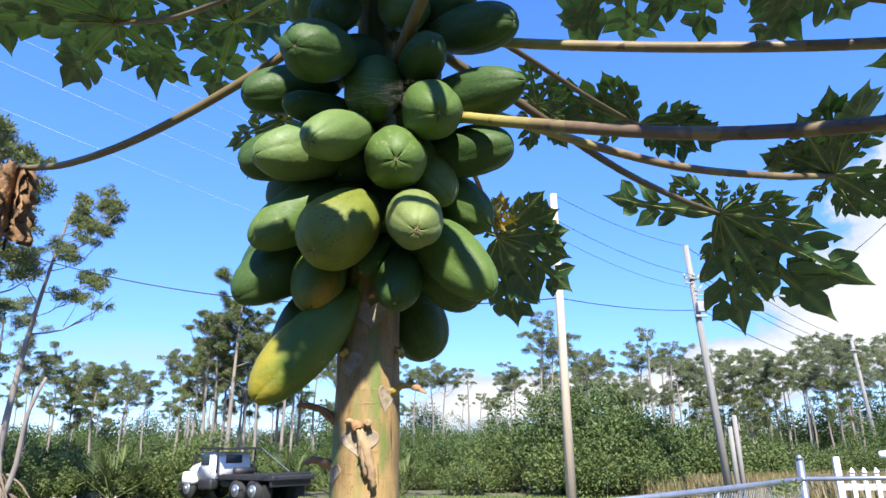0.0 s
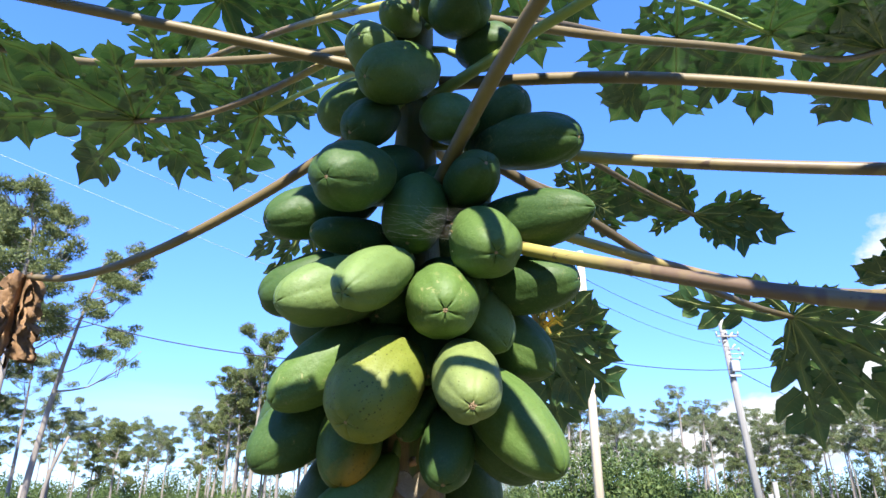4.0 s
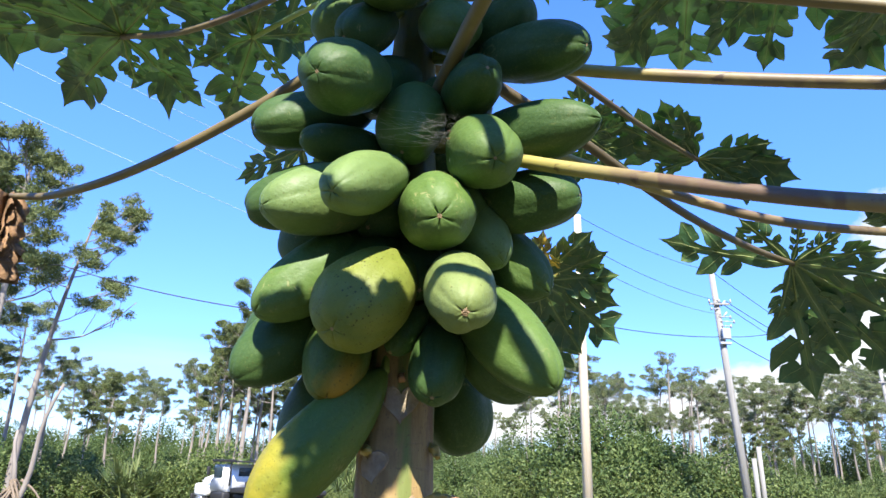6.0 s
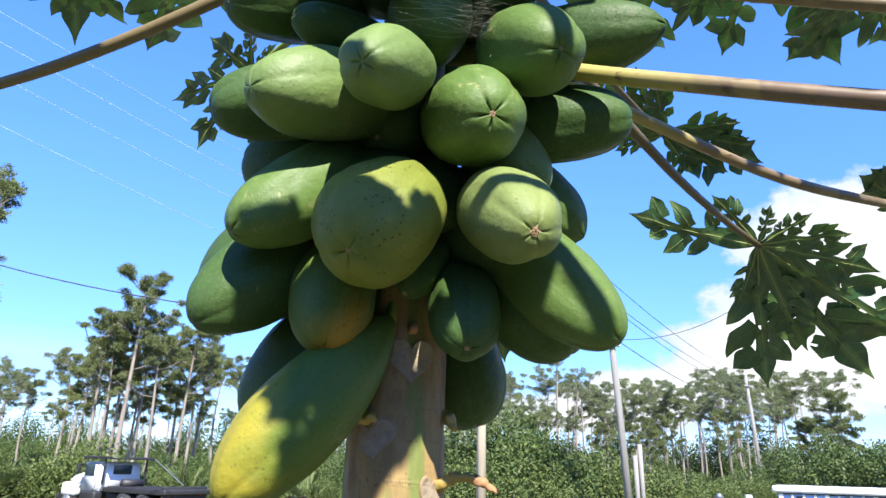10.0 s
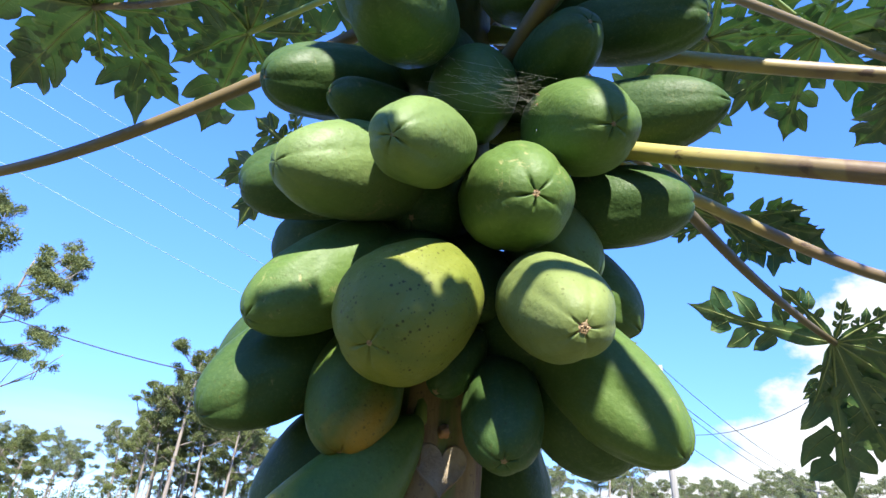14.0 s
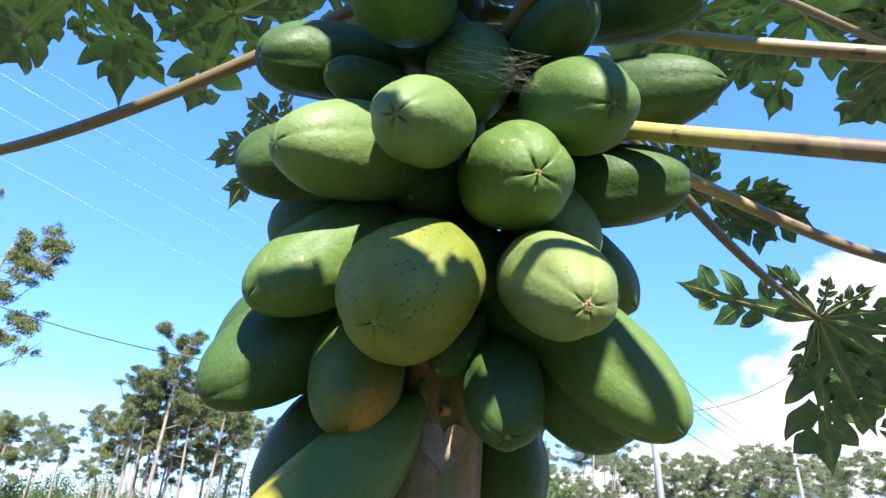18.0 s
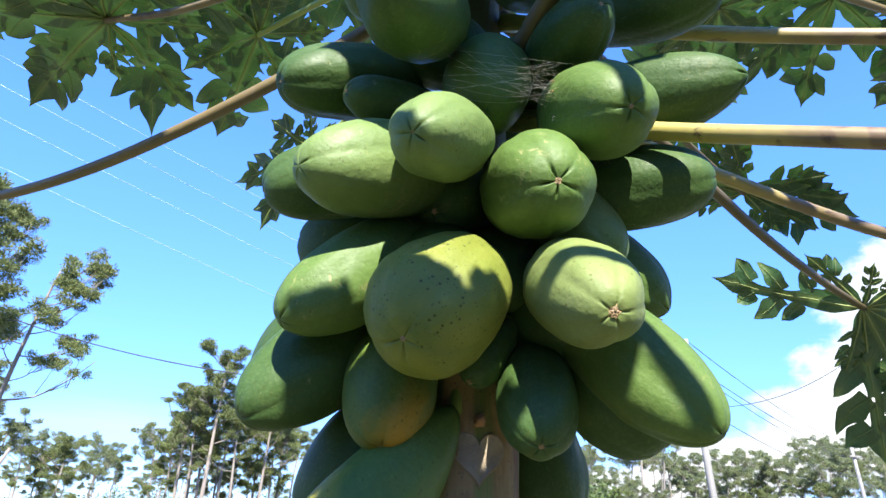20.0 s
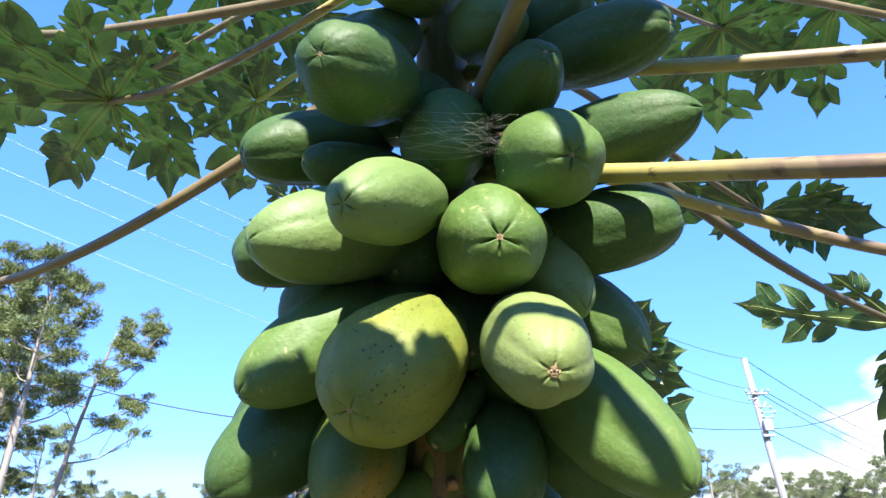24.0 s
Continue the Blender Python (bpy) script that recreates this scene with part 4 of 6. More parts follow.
hanging_leaf(stem, (0.93, 0.98, 2.84), (0.12, 0.5, 0.86), [(-0.09, -0.17, 0.12), (-0.20, -0.18, 0.13), (-0.40, -0.10, 0.12), (-0.44, -0.01, 0.07), (-0.15, 0.08, -0.02), (0.35, -0.00, -0.05), (0.30, -0.07, -0.00), (0.22, -0.11, 0.03), (0.16, 0.10, -0.08), (0.26, 0.07, -0.08)], 15, None, "", droop=0.08, broad=1.2)
stem = petiole([(0.03, 0.02, 2.95), (0.45, 0.19, 3.01), (0.90, 0.39, 3.12), (1.30, 0.56, 3.20), (1.52, 0.62, 3.28)], 0.013, 0.010, BROWN, "banded brown leaf stalk")
hanging_leaf(stem, (1.52, 0.62, 3.28), (0.05, 0.05, 1.0), [(-0.36, -0.07, 0.02), (-0.39, -0.15, 0.03), (-0.33, -0.28, 0.03), (-0.27, -0.35, 0.03), (-0.02, 0.42, -0.02), (-0.17, 0.21, -0.00), (-0.19, -0.39, 0.03), (0.07, -0.18, 0.01), (0.26, 0.06, -0.02), (0.25, 0.25, -0.03)], 16, None, "", droop=0.08, broad=1.2)
stem = petiole([(0.04, -0.01, 2.72), (0.45, -0.12, 2.645), (0.93, -0.25, 2.49), (1.30, -0.34, 2.36)], 0.013, 0.011, BROWN, "banded brown leaf stalk")
leaf(stem, (1.30, -0.34, 2.36), -15, -25, 0, 0.44, 17)
stem = petiole([(0.03, 0.04, 2.95), (0.38, 0.36, 3.20), (0.75, 0.72, 3.42), (1.0, 1.05, 3.70)], 0.011, 0.008, DARK_STALK, "dark leaf stalk")
hanging_leaf(stem, (1.0, 1.05, 3.70), (0.05, 0.05, 1.0), [(-0.42, 0.11, 0.02), (-0.27, 0.43, -0.01), (-0.21, 0.54, -0.02), (0.18, 0.59, -0.04), (0.32, 0.22, -0.03), (0.52, 0.21, -0.04), (0.45, -0.24, -0.01), (0.23, -0.27, 0.00), (-0.07, -0.32, 0.02), (-0.21, -0.19, 0.02)], 18, None, "", droop=0.08, broad=1.2)
stem = petiole([(0.02, 0.05, 2.60), (0.14, 0.42, 2.62), (0.27, 0.82, 2.54), (0.37, 1.13, 2.42)], 0.011, 0.008, BROWN, "brown leaf stalk")
hanging_leaf(stem, (0.37, 1.13, 2.42), (0.15, 0.69, 0.7), [(0.17, -0.18, 0.14), (0.24, -0.12, 0.07), (0.28, -0.07, 0.01), (0.30, -0.01, -0.06), (0.33, 0.10, -0.17), (0.16, 0.20, -0.23), (0.06, 0.30, -0.31), (-0.08, 0.20, -0.18), (-0.11, -0.02, 0.04)], 19, None, "green papaya leaf with a yellowed torn lobe", droop=0.06, broad=1.3)
hanging_leaf(stem, (0.36, 1.08, 2.43), (0.2, 0.3, 0.9), [(0.03, -0.10, 0.14), (0.07, -0.12, 0.05), (-0.03, -0.12, 0.09), (0.06, -0.13, -0.04)], 38, LEAF_YELLOW, "yellowed and browned crumpled leaf lobe", wave=0.12, fold=0.6)
# towards and over the camera
stem = petiole([(0.02, -0.055, 2.40), (0.10, -0.265, 2.455), (0.215, -0.50, 2.53), (0.37, -0.74, 2.59), (0.557, -1.00, 2.60)], 0.014, 0.011, BROWN, "reddish-brown leaf stalk")
hanging_leaf(stem, (0.557, -1.00, 2.60), SUN_TO, [shade_plane(x, z) for x, z in ((0.02, 0.36), (0.22, 0.30), (0.36, 0.10), (0.34, -0.12), (0.16, -0.28))], 20, None, "", droop=0.02, fold=0.05, wave=0.04)
stem = petiole([(0.02, -0.04, 2.66), (0.28, -0.22, 2.72), (0.55, -0.42, 2.745), (0.95, -0.72, 2.74)], 0.012, 0.010, YOUNG, "green leaf stalk")
leaf(stem, (0.95, -0.72, 2.74), -38, -15, 0, 0.42, 21)
# out-of-view leaves, added with their stalks bent to cast shade on the fruit
stem = petiole([(0.0, -0.03, 2.90), (0.02, -0.22, 2.97), (0.04, -0.42, 3.01), (0.05, -0.62, 3.02)], 0.010, 0.008, YOUNG, "green leaf stalk")
hanging_leaf(stem, (0.05, -0.62, 3.02), SUN_TO, [shade_plane(x, z) for x, z in ((-0.31, 0.05), (-0.23, -0.10), (-0.16, -0.25), (-0.04, -0.27), (0.06, -0.22), (0.17, -0.19), (0.29, -0.12), (0.28, 0.03), (0.14, 0.09), (-0.15, 0.08))], 52, None, "", droop=0.10, broad=1.9, wave=0.05)
stem = petiole([(0.01, -0.04, 2.92), (0.10, -0.38, 2.88), (0.160, -0.66, 2.784), (0.189, -0.782, 2.747), (0.230, -0.853, 2.717), (0.270, -0.920, 2.690), (0.40, -1.06, 2.63), (0.72, -1.30, 2.58)], 0.013, 0.012, BROWN, "brown leaf stalk")
leaf(stem, (0.72, -1.30, 2.58), -30, -20, 0, 0.34, 53)
stem = petiole([(0.03, -0.03, 2.95), (0.14, -0.20, 3.10), (0.24, -0.36, 3.18), (0.33, -0.586, 3.117)], 0.011, 0.008, YOUNG, "green leaf stalk")
hanging_leaf(stem, (0.33, -0.586, 3.117), SUN_TO, [shade_plane(x, z) for x, z in ((-0.26, 0.02), (-0.22, -0.12), (-0.12, -0.20), (0.03, -0.22), (0.16, -0.18), (0.27, -0.06), (0.24, 0.08))], 54, None, "", droop=0.12, broad=1.5, wave=0.05)
stem = petiole([(0.02, -0.05, 2.96), (0.10, -0.38, 2.93), (0.155, -0.66, 2.827), (0.191, -0.803, 2.769), (0.221, -0.875, 2.738), (0.207, -0.937, 2.722), (0.161, -0.959, 2.747), (0.122, -0.967, 2.757), (0.038, -1.026, 2.695)], 0.013, 0.015, YOUNG, "green leaf stalk")
hanging_leaf(stem, (0.038, -1.026, 2.695), SUN_TO, [shade_plane(x, z) for x, z in ((-0.165, 0.160), (-0.10, 0.112), (-0.03, 0.105), (0.072, 0.118), (-0.125, 0.03), (-0.11, -0.06), (-0.03, -0.11), (-0.07, 0.07), (0.02, 0.07))], 55, None, "", droop=0.02, fold=0.05, wave=0.03, broad=2.0)
# to the left of the fruit
stem = petiole([(-0.04, 0.02, 2.70), (-0.35, 0.10, 2.52), (-0.65, 0.21, 2.415), (-0.92, 0.34, 2.395), (-1.14, 0.47, 2.44)], 0.013, 0.009, BROWN, "brown drooping leaf stalk")
part("withered_leaf", withered(5), None, stem, "withered brown leaf hanging limp", at=Matrix.Translation((-1.16 - AX, 0.48 - AY, 2.44)) @ Matrix.Scale(0.64, 4))
stem = petiole([(-0.04, -0.01, 2.74), (-0.45, -0.11, 2.785), (-0.95, -0.22, 2.84), (-1.25, -0.29, 2.86)], 0.013, 0.011, BROWN, "pale brown leaf stalk")
leaf(stem, (-1.25, -0.29, 2.86), 193, -15, 0, 0.44, 23)
stem = petiole([(-0.04, 0.01, 2.85), (-0.45, 0.12, 2.90), (-0.95, 0.27, 3.02), (-1.35, 0.37, 3.16)], 0.012, 0.010, BROWN, "brown leaf stalk")
leaf(stem, (-1.35, 0.37, 3.16), 160, -2, 0, 0.40, 24)
stem = petiole([(-0.04, 0.02, 2.95), (-0.33, 0.13, 2.85), (-0.62, 0.26, 2.83), (-0.88, 0.39, 2.90)], 0.010, 0.008, PETIOLE, "yellow-brown leaf stalk")
hanging_leaf(stem, (-0.88, 0.39, 2.90), (0.0, 0.15, 1.0), [(-0.33, 0.26, -0.04), (-0.05, 0.19, -0.03), (0.14, 0.29, -0.04), (-0.52, -0.06, 0.01), (-0.44, -0.22, 0.03), (-0.20, -0.34, 0.05), (0.05, -0.31, 0.05), (0.19, -0.17, 0.03), (0.24, 0.02, 0.0)], 25, None, "", droop=0.05, broad=1.1, fingers=0.80)
stem = petiole([(-0.03, 0.03, 2.80), (-0.20, 0.25, 2.95), (-0.38, 0.42, 3.02), (-0.568, 0.55, 3.02)], 0.009, 0.008, YOUNG, "yellow-green leaf stalk")
hanging_leaf(stem, (-0.568, 0.55, 3.02), (0.0, 0.15, 1.0), [(-0.20, 0.39, -0.06), (0.05, 0.22, -0.03), (-0.24, 0.12, -0.02), (-0.15, -0.24, 0.04), (0.0, -0.27, 0.04), (0.12, -0.22, 0.03), (0.22, -0.02, 0.0)], 26, None, "", droop=0.05, broad=1.1, fingers=0.85)
stem = petiole([(-0.03, 0.03, 3.0), (-0.35, 0.24, 3.12), (-0.70, 0.45, 3.18), (-0.95, 0.62, 3.22)], 0.011, 0.009, PETIOLE, "yellow-brown leaf stalk")
leaf(stem, (-0.95, 0.62, 3.22), 145, -10, 0, 0.48, 27)
stem = petiole([(-0.02, 0.04, 2.55), (-0.15, 0.22, 2.60), (-0.27, 0.36, 2.62), (-0.35, 0.45, 2.59)], 0.009, 0.007, YOUNG, "green leaf stalk")
leaf(stem, (-0.35, 0.45, 2.59), 150, -50, 0, 0.22, 28)
stem = petiole([(-0.01, 0.04, 3.0), (-0.12, 0.30, 3.30), (-0.28, 0.60, 3.55), (-0.5, 0.85, 3.68)], 0.011, 0.009, YOUNG, "green leaf stalk")
leaf(stem, (-0.5, 0.85, 3.68), 120, -20, 0, 0.50, 29)
# the rest of the crown, above: some of it unseen, added to block sky light
stem = petiole([(0.03, -0.02, 2.98), (0.30, -0.14, 3.15), (0.60, -0.26, 3.24), (0.90, -0.36, 3.28)], 0.011, 0.008, YOUNG, "green leaf stalk")
leaf(stem, (0.90, -0.36, 3.28), -20, -12, 0, 0.46, 41)
stem = petiole([(-0.03, -0.02, 2.98), (-0.28, -0.20, 3.14), (-0.52, -0.40, 3.22), (-0.76, -0.58, 3.24)], 0.011, 0.008, YOUNG, "green leaf stalk")
leaf(stem, (-0.76, -0.58, 3.24), 217, -12, 0, 0.46, 42)
stem = petiole([(0.0, 0.03, 3.0), (0.10, 0.20, 3.25), (0.18, 0.36, 3.45), (0.24, 0.50, 3.55)], 0.010, 0.008, YOUNG, "green leaf stalk")
leaf(stem, (0.24, 0.50, 3.55), 65, -10, 0, 0.46, 43)
stem = petiole([(-0.01, 0.0, 3.0), (-0.08, -0.02, 3.25), (-0.12, -0.03, 3.45), (-0.16, -0.02, 3.55)], 0.009, 0.007, YOUNG, "green leaf stalk")
leaf(stem, (-0.16, -0.02, 3.55), 180, 10, 0, 0.42, 44)
stem = petiole([(0.0, -0.04, 2.95), (-0.28, -0.45, 3.05), (-0.56, -0.90, 3.05), (-0.78, -1.25, 2.95)], 0.011, 0.008, YOUNG, "green leaf stalk")
leaf(stem, (-0.78, -1.25, 2.95), -115, -25, 0, 0.44, 20)
stem = petiole([(-0.03, 0.02, 3.0), (-0.30, 0.22, 3.30), (-0.55, 0.42, 3.48), (-0.78, 0.60, 3.55)], 0.011, 0.008, YOUNG, "green leaf stalk")
leaf(stem, (-0.78, 0.60, 3.55), 140, -10, 0, 0.48, 45)
stem = petiole([(0.03, 0.02, 3.0), (0.45, 0.28, 3.28), (0.85, 0.52, 3.42), (1.22, 0.74, 3.46)], 0.011, 0.008, YOUNG, "green leaf stalk")
leaf(stem, (1.22, 0.74, 3.46), 30, -10, 0, 0.50, 46)
stem = petiole([(0.03, 0.04, 2.66), (0.20, 0.35, 2.70), (0.38, 0.65, 2.78), (0.51, 0.85, 2.86)], 0.010, 0.008, BROWN, "brown leaf stalk")
hanging_leaf(stem, (0.51, 0.85, 2.86), (0.05, 0.55, 0.84), [(-0.05, -0.17, 0.11), (0.06, -0.13, 0.08), (0.13, -0.05, 0.02), (0.11, 0.06, -0.05), (-0.01, 0.17, -0.11), (-0.07, 0.06, -0.04), (0.14, 0.15, -0.11), (-0.11, -0.08, 0.06)], 47, None, "", droop=0.08, broad=1.1)
# unseen leaf added to shade the topmost fruit
stem = petiole([(0.0, -0.04, 2.98), (-0.01, -0.18, 3.08), (0.0, -0.32, 3.11), (0.0, -0.42, 3.08)], 0.009, 0.007, YOUNG, "green leaf stalk")
leaf(stem, (0.0, -0.42, 3.08), -90, -8, 0, 0.22, 51)


# ---- the web between the fruit ----
def spider_web():
    rng = random.Random(4)
    web = thing("spider_web", "wispy grey spider web strung between papayas", "spider web", at=pose(0.05, -0.20, 2.27))
    knot = Vector((0.025, -0.015, 0.0))
    for i in range(24):
        a = Vector((rng.uniform(-0.12, -0.035), rng.uniform(-0.035, 0.01), rng.uniform(-0.005, 0.055)))
        b = Vector((rng.uniform(0.01, 0.055), rng.uniform(-0.035, -0.005), rng.uniform(-0.025, 0.040)))
        mid = (a + b) / 2 + Vector((0, rng.uniform(-0.012, 0.004), rng.uniform(-0.014, 0.0)))
        part("thread", tube_mesh("thread", bez([a, mid, b], 7), [0.00008] * 7, WEB, 3), None, web)
    for i in range(10):
        a = knot + Vector((rng.gauss(0, 0.016), rng.gauss(0, 0.006), rng.gauss(0, 0.012)))
        b = a + Vector((rng.uniform(-0.02, 0.02), rng.uniform(-0.01, 0.01), rng.uniform(-0.035, 0.012)))
        part("thread", tube_mesh("thread", bez([a, (a + b) / 2 + Vector((0.003, 0, 0.002)), b], 5), [0.00007] * 5, WEB, 3), None, web)
    for i in range(6):
        a = knot + Vector((rng.gauss(0, 0.012), rng.gauss(0, 0.004), rng.gauss(0, 0.006)))
        b = a + Vector((rng.uniform(-0.008, 0.008), 0, rng.uniform(-0.005, 0.005)))
        part("debris", tube_mesh("debris", [a, (a + b) / 2 + Vector((0, 0, 0.002)), b], [0.0004, 0.0008, 0.0003], STUB, 4), None, web)


spider_web()

# ---- ground ----
GZ = -0.5  # the lot lies a little lower than the foot of the papaya


def build_ground():
    n = 60
    xs = [math.copysign(abs(i / n) ** 3.2 * 1500, i) for i in range(-n, n + 1)]
    vs, fs = [], []
    for y in xs:
        for x in xs:
            d = math.hypot(x, y)
            z = 0.05 * noise.noise(Vector((x * 0.3, y * 0.3, 0))) * min(d / 4, 1) + min(d * 0.004, 0.35) * noise.noise(Vector((x * 0.03, y * 0.03, 5)))
            s = min(max((d - 3.0) / 11.0, 0.0), 1.0)
            vs.append((x, y, GZ * s * s * (3 - 2 * s) + (z if d < 200 else 0)))
    w = len(xs)
    for j in range(w - 1):
        for i in range(w - 1):
            fs.append((j * w + i, j * w + i + 1, (j + 1) * w + i + 1, (j + 1) * w + i))
    g = new("ground", pydata("ground", vs, fs, GROUND, True))
    tagged(g, "rough grassy lot with patches of pale dry soil", "ground", kind="structure")


build_ground()


# unseen wall behind the camera, added to cut low sky light on the fruit
def back_wall():
    bm = bmesh.new()
    box(bm, (30.0, 0.25, 4.6), (0, 0, 2.0), bevel=0.01)
    tagged(new("wall_south", mesh_of(bm, "wall_south", STUCCO, False)), "plain tan wall, unseen, added to block low sky light", "wall", kind="structure").matrix_basis = pose(1.0, -7.5, 0)


STUCCO = simple("stucco", (0.20, 0.17, 0.13), (0.28, 0.25, 0.20), 9.0, 0.9, 0.3, 0.01)
back_wall()


def grass_patch(name, label, material, spots, count, height, seed):
    rng = random.Random(seed)
    vs, fs = [], []
    for _ in range(count):
        cx, cy, sx, sy = rng.choice(spots)
        x, y = cx + rng.uniform(-sx, sx), cy + rng.uniform(-sy, sy)
        h = height * rng.uniform(0.5, 1.25)
        a = rng.uniform(0, 6.28)
        wd = rng.uniform(0.01, 0.025) * (1 + math.hypot(x, y) * 0.05)
        lean = rng.uniform(0.1, 0.5) * h
        o = len(vs)
        vs += [(x - wd * math.cos(a), y - wd * math.sin(a), GZ - 0.03), (x + wd * math.cos(a), y + wd * math.sin(a), GZ - 0.03),
               (x + lean * math.cos(a + 1.5), y + lean * math.sin(a + 1.5), GZ + h)]
        fs.append((o, o + 1, o + 2))
    tagged(new(name, pydata(name, vs, fs, material)), label, "grass", kind="stuff")


grass_patch("lawn", "short mown green grass", LAWN, [(0, 22, 16, 10), (8, 20, 12, 12), (-10, 22, 12, 8)], 30000, 0.14, 1)
grass_patch("dry_grass", "tall tan dry grass along the lot edge", GRASS, [(18, 31, 9, 4), (30, 30, 10, 8), (24, 24, 6, 5), (17, 33, 6, 3)], 30000, 0.85, 2)


# ---- pines ----
def tuft(vs, fs, c, r, n, rng, flat=0.6, coarse=1.0):
    """A clump of needles: short thin blades over a flattened, lumpy pad."""
    for _ in range(n):
        d = Vector((rng.gauss(0, 1), rng.gauss(0, 1), rng.gauss(0.2, 1)))
        d.normalize()
        k = rng.uniform(0.15, 1.0) ** 0.55 * 0.85
        p = c + Vector((d.x, d.y, d.z * flat)) * r * k * (0.85 + 0.3 * math.sin(7 * d.x + 5 * d.y + c.x * 3))
        q = p + (d + Vector((rng.gauss(0, .5), rng.gauss(0, .5), rng.gauss(.35, .4)))).normalized() * r * rng.uniform(0.14, 0.28) * coarse ** 0.5
        s = (q - p).cross(Vector((rng.gauss(0, 1), rng.gauss(0, 1), rng.gauss(0, 1)))).normalized() * r * rng.uniform(0.026, 0.050) * coarse
        o = len(vs)
        vs += [p - s, p + s, q]
        fs.append((o, o + 1, o + 2))


def pine(name, seed, height, crown_from, spread, lean, limbs, per_limb, needle, blades=46, label="", sweep=None, coarse=1.0):
    """A slash pine: bare pale trunk, a few long up-curved limbs, clumped needle crown with gaps."""
    rng = random.Random(seed)
    tree_ = thing(name, label, "pine tree")
    bend = rng.uniform(-1, 1) * 0.4
    line = [Vector((lean * (i / 14) ** 1.15 * height + bend * math.sin(i / 14 * 3.1), 0.25 * math.sin(i / 14 * 4 + seed), height * 0.97 * i / 14)) for i in range(15)]
    line[0].z = -0.3
    r0 = 0.010 * height + 0.03
    part("trunk", tube_mesh("trunk", line, [r0 * (1 - 0.82 * (i / 14)) + 0.015 for i in range(15)], PINE_BARK, 9), None, tree_, "straight pale grey-brown pine trunk")
    lv, lf = [], []
    vs, fs = [], []

    def at(u):
        k = min(int(u * 14), 13)
        return line[k].lerp(line[k + 1], u * 14 - k)

    def stick(pts, radii, sides):
        v, f, _ = tube_data(pts, radii, sides)
        o = len(lv)
        lv.extend(v)
        lf.extend([tuple(w + o for w in face) for face in f])
    for k in range(5):
        # dead limb ends below the crown
        s = at(crown_from * rng.uniform(0.55, 1.0))
        a = rng.uniform(0, 6.28)
        d = Vector((math.cos(a), math.sin(a), rng.uniform(-0.1, 0.4))) * rng.uniform(0.3, 1.0)
        stick([s, s + d * 0.5, s + d + Vector((0, 0, 0.1))], [0.03, 0.02, 0.008], 4)
    for k in range(limbs):
        u = crown_from + (1 - crown_from) * (k / limbs) ** 0.8 * 0.97
        a = k * 2.4 + rng.uniform(-0.6, 0.6) if sweep is None or rng.random() < 0.35 else sweep + rng.uniform(-0.7, 0.7)
        ln = spread * (1.05 - 0.45 * ((u - crown_from) / (1 - crown_from))) * rng.uniform(0.5, 1.2)
        s = at(u)
        d = Vector((math.cos(a), math.sin(a), rng.uniform(0.20, 0.85)))
        p = [s, s + d * ln * 0.4 - Vector((0, 0, 0.04 * ln)), s + d * ln * 0.75 + Vector((0, 0, 0.10 * ln)), s + d * ln + Vector((0, 0, 0.28 * ln))]
        pts = bez(p, 7)
        stick(pts, [0.012 * ln * (1 - 0.8 * i / 6) + 0.008 for i in range(7)], 5)
        for j in range(per_limb):
            t = 1.0 if j == 0 else rng.uniform(0.45, 1.05)
            c = s + d * ln * t + Vector((rng.gauss(0, 0.19), rng.gauss(0, 0.19), rng.uniform(-0.04, 0.18))) * ln + Vector((0, 0, 0.26 * ln * t * t))
            q = s + d * ln * t * 0.75
            stick([q, (q + c) / 2 - Vector((0, 0, 0.05)), c], [0.022, 0.014, 0.008], 4)
            big = rng.uniform(0.36, 0.72) * (0.5 + 0.13 * spread)
            tuft(vs, fs, c, big, int(blades * (0.5 + big)), rng, 0.60, coarse)
            tuft(vs, fs, c + Vector((rng.gauss(0, .5), rng.gauss(0, .5), rng.uniform(-.3, .5))) * big, big * 0.7, int(blades * 0.6), rng, 0.7, coarse)
    for j in range(5):
        tuft(vs, fs, line[-1] + Vector((rng.gauss(0, .4), rng.gauss(0, .4), rng.uniform(-.5, .25))), 0.55, blades, rng, 0.6, coarse)
    tagged(part("branchwork", pydata("branchwork", lv, lf, PINE_BARK, True), None, tree_, "thin crooked pine limbs"), kind="stuff")
    part("crown", pydata("crown", vs, fs, needle), None, tree_, "clumped olive-green pine needles with gaps")
    return tree_


P_TALL = pine("pine_tree", 3, 15.0, 0.55, 2.9, 0.03, 15, 5, NEEDLES, 300, "tall slash pine with a bare trunk and clumped crown", coarse=1.45)
P_OPEN = pine("pine_tree", 8, 14.5, 0.54, 3.0, 0.10, 12, 5, NEEDLES, 300, "leaning slash pine with an open spreading crown", sweep=0.2, coarse=1.45)
P_THIN = pine("pine_tree", 12, 14.0, 0.60, 2.2, 0.03, 11, 5, NEEDLES, 280, "slender slash pine with a small high crown", coarse=1.45)
P_ROUND = pine("pine_tree", 21, 10.5, 0.46, 2.5, -0.02, 16, 5, NEEDLES, 300, "slash pine with a full round crown", coarse=1.45)
P_FARA = pine("pine_tree", 31, 13.0, 0.74, 3.0, 0.015, 12, 5, NEEDLES_HAZED, 190, "far slash pine with a flat-topped crown", coarse=1.6)
P_FARB = pine("pine_tree", 37, 12.0, 0.70, 2.6, -0.02, 11, 5, NEEDLES_HAZED, 190, "far slash pine with a bare trunk", coarse=1.6)
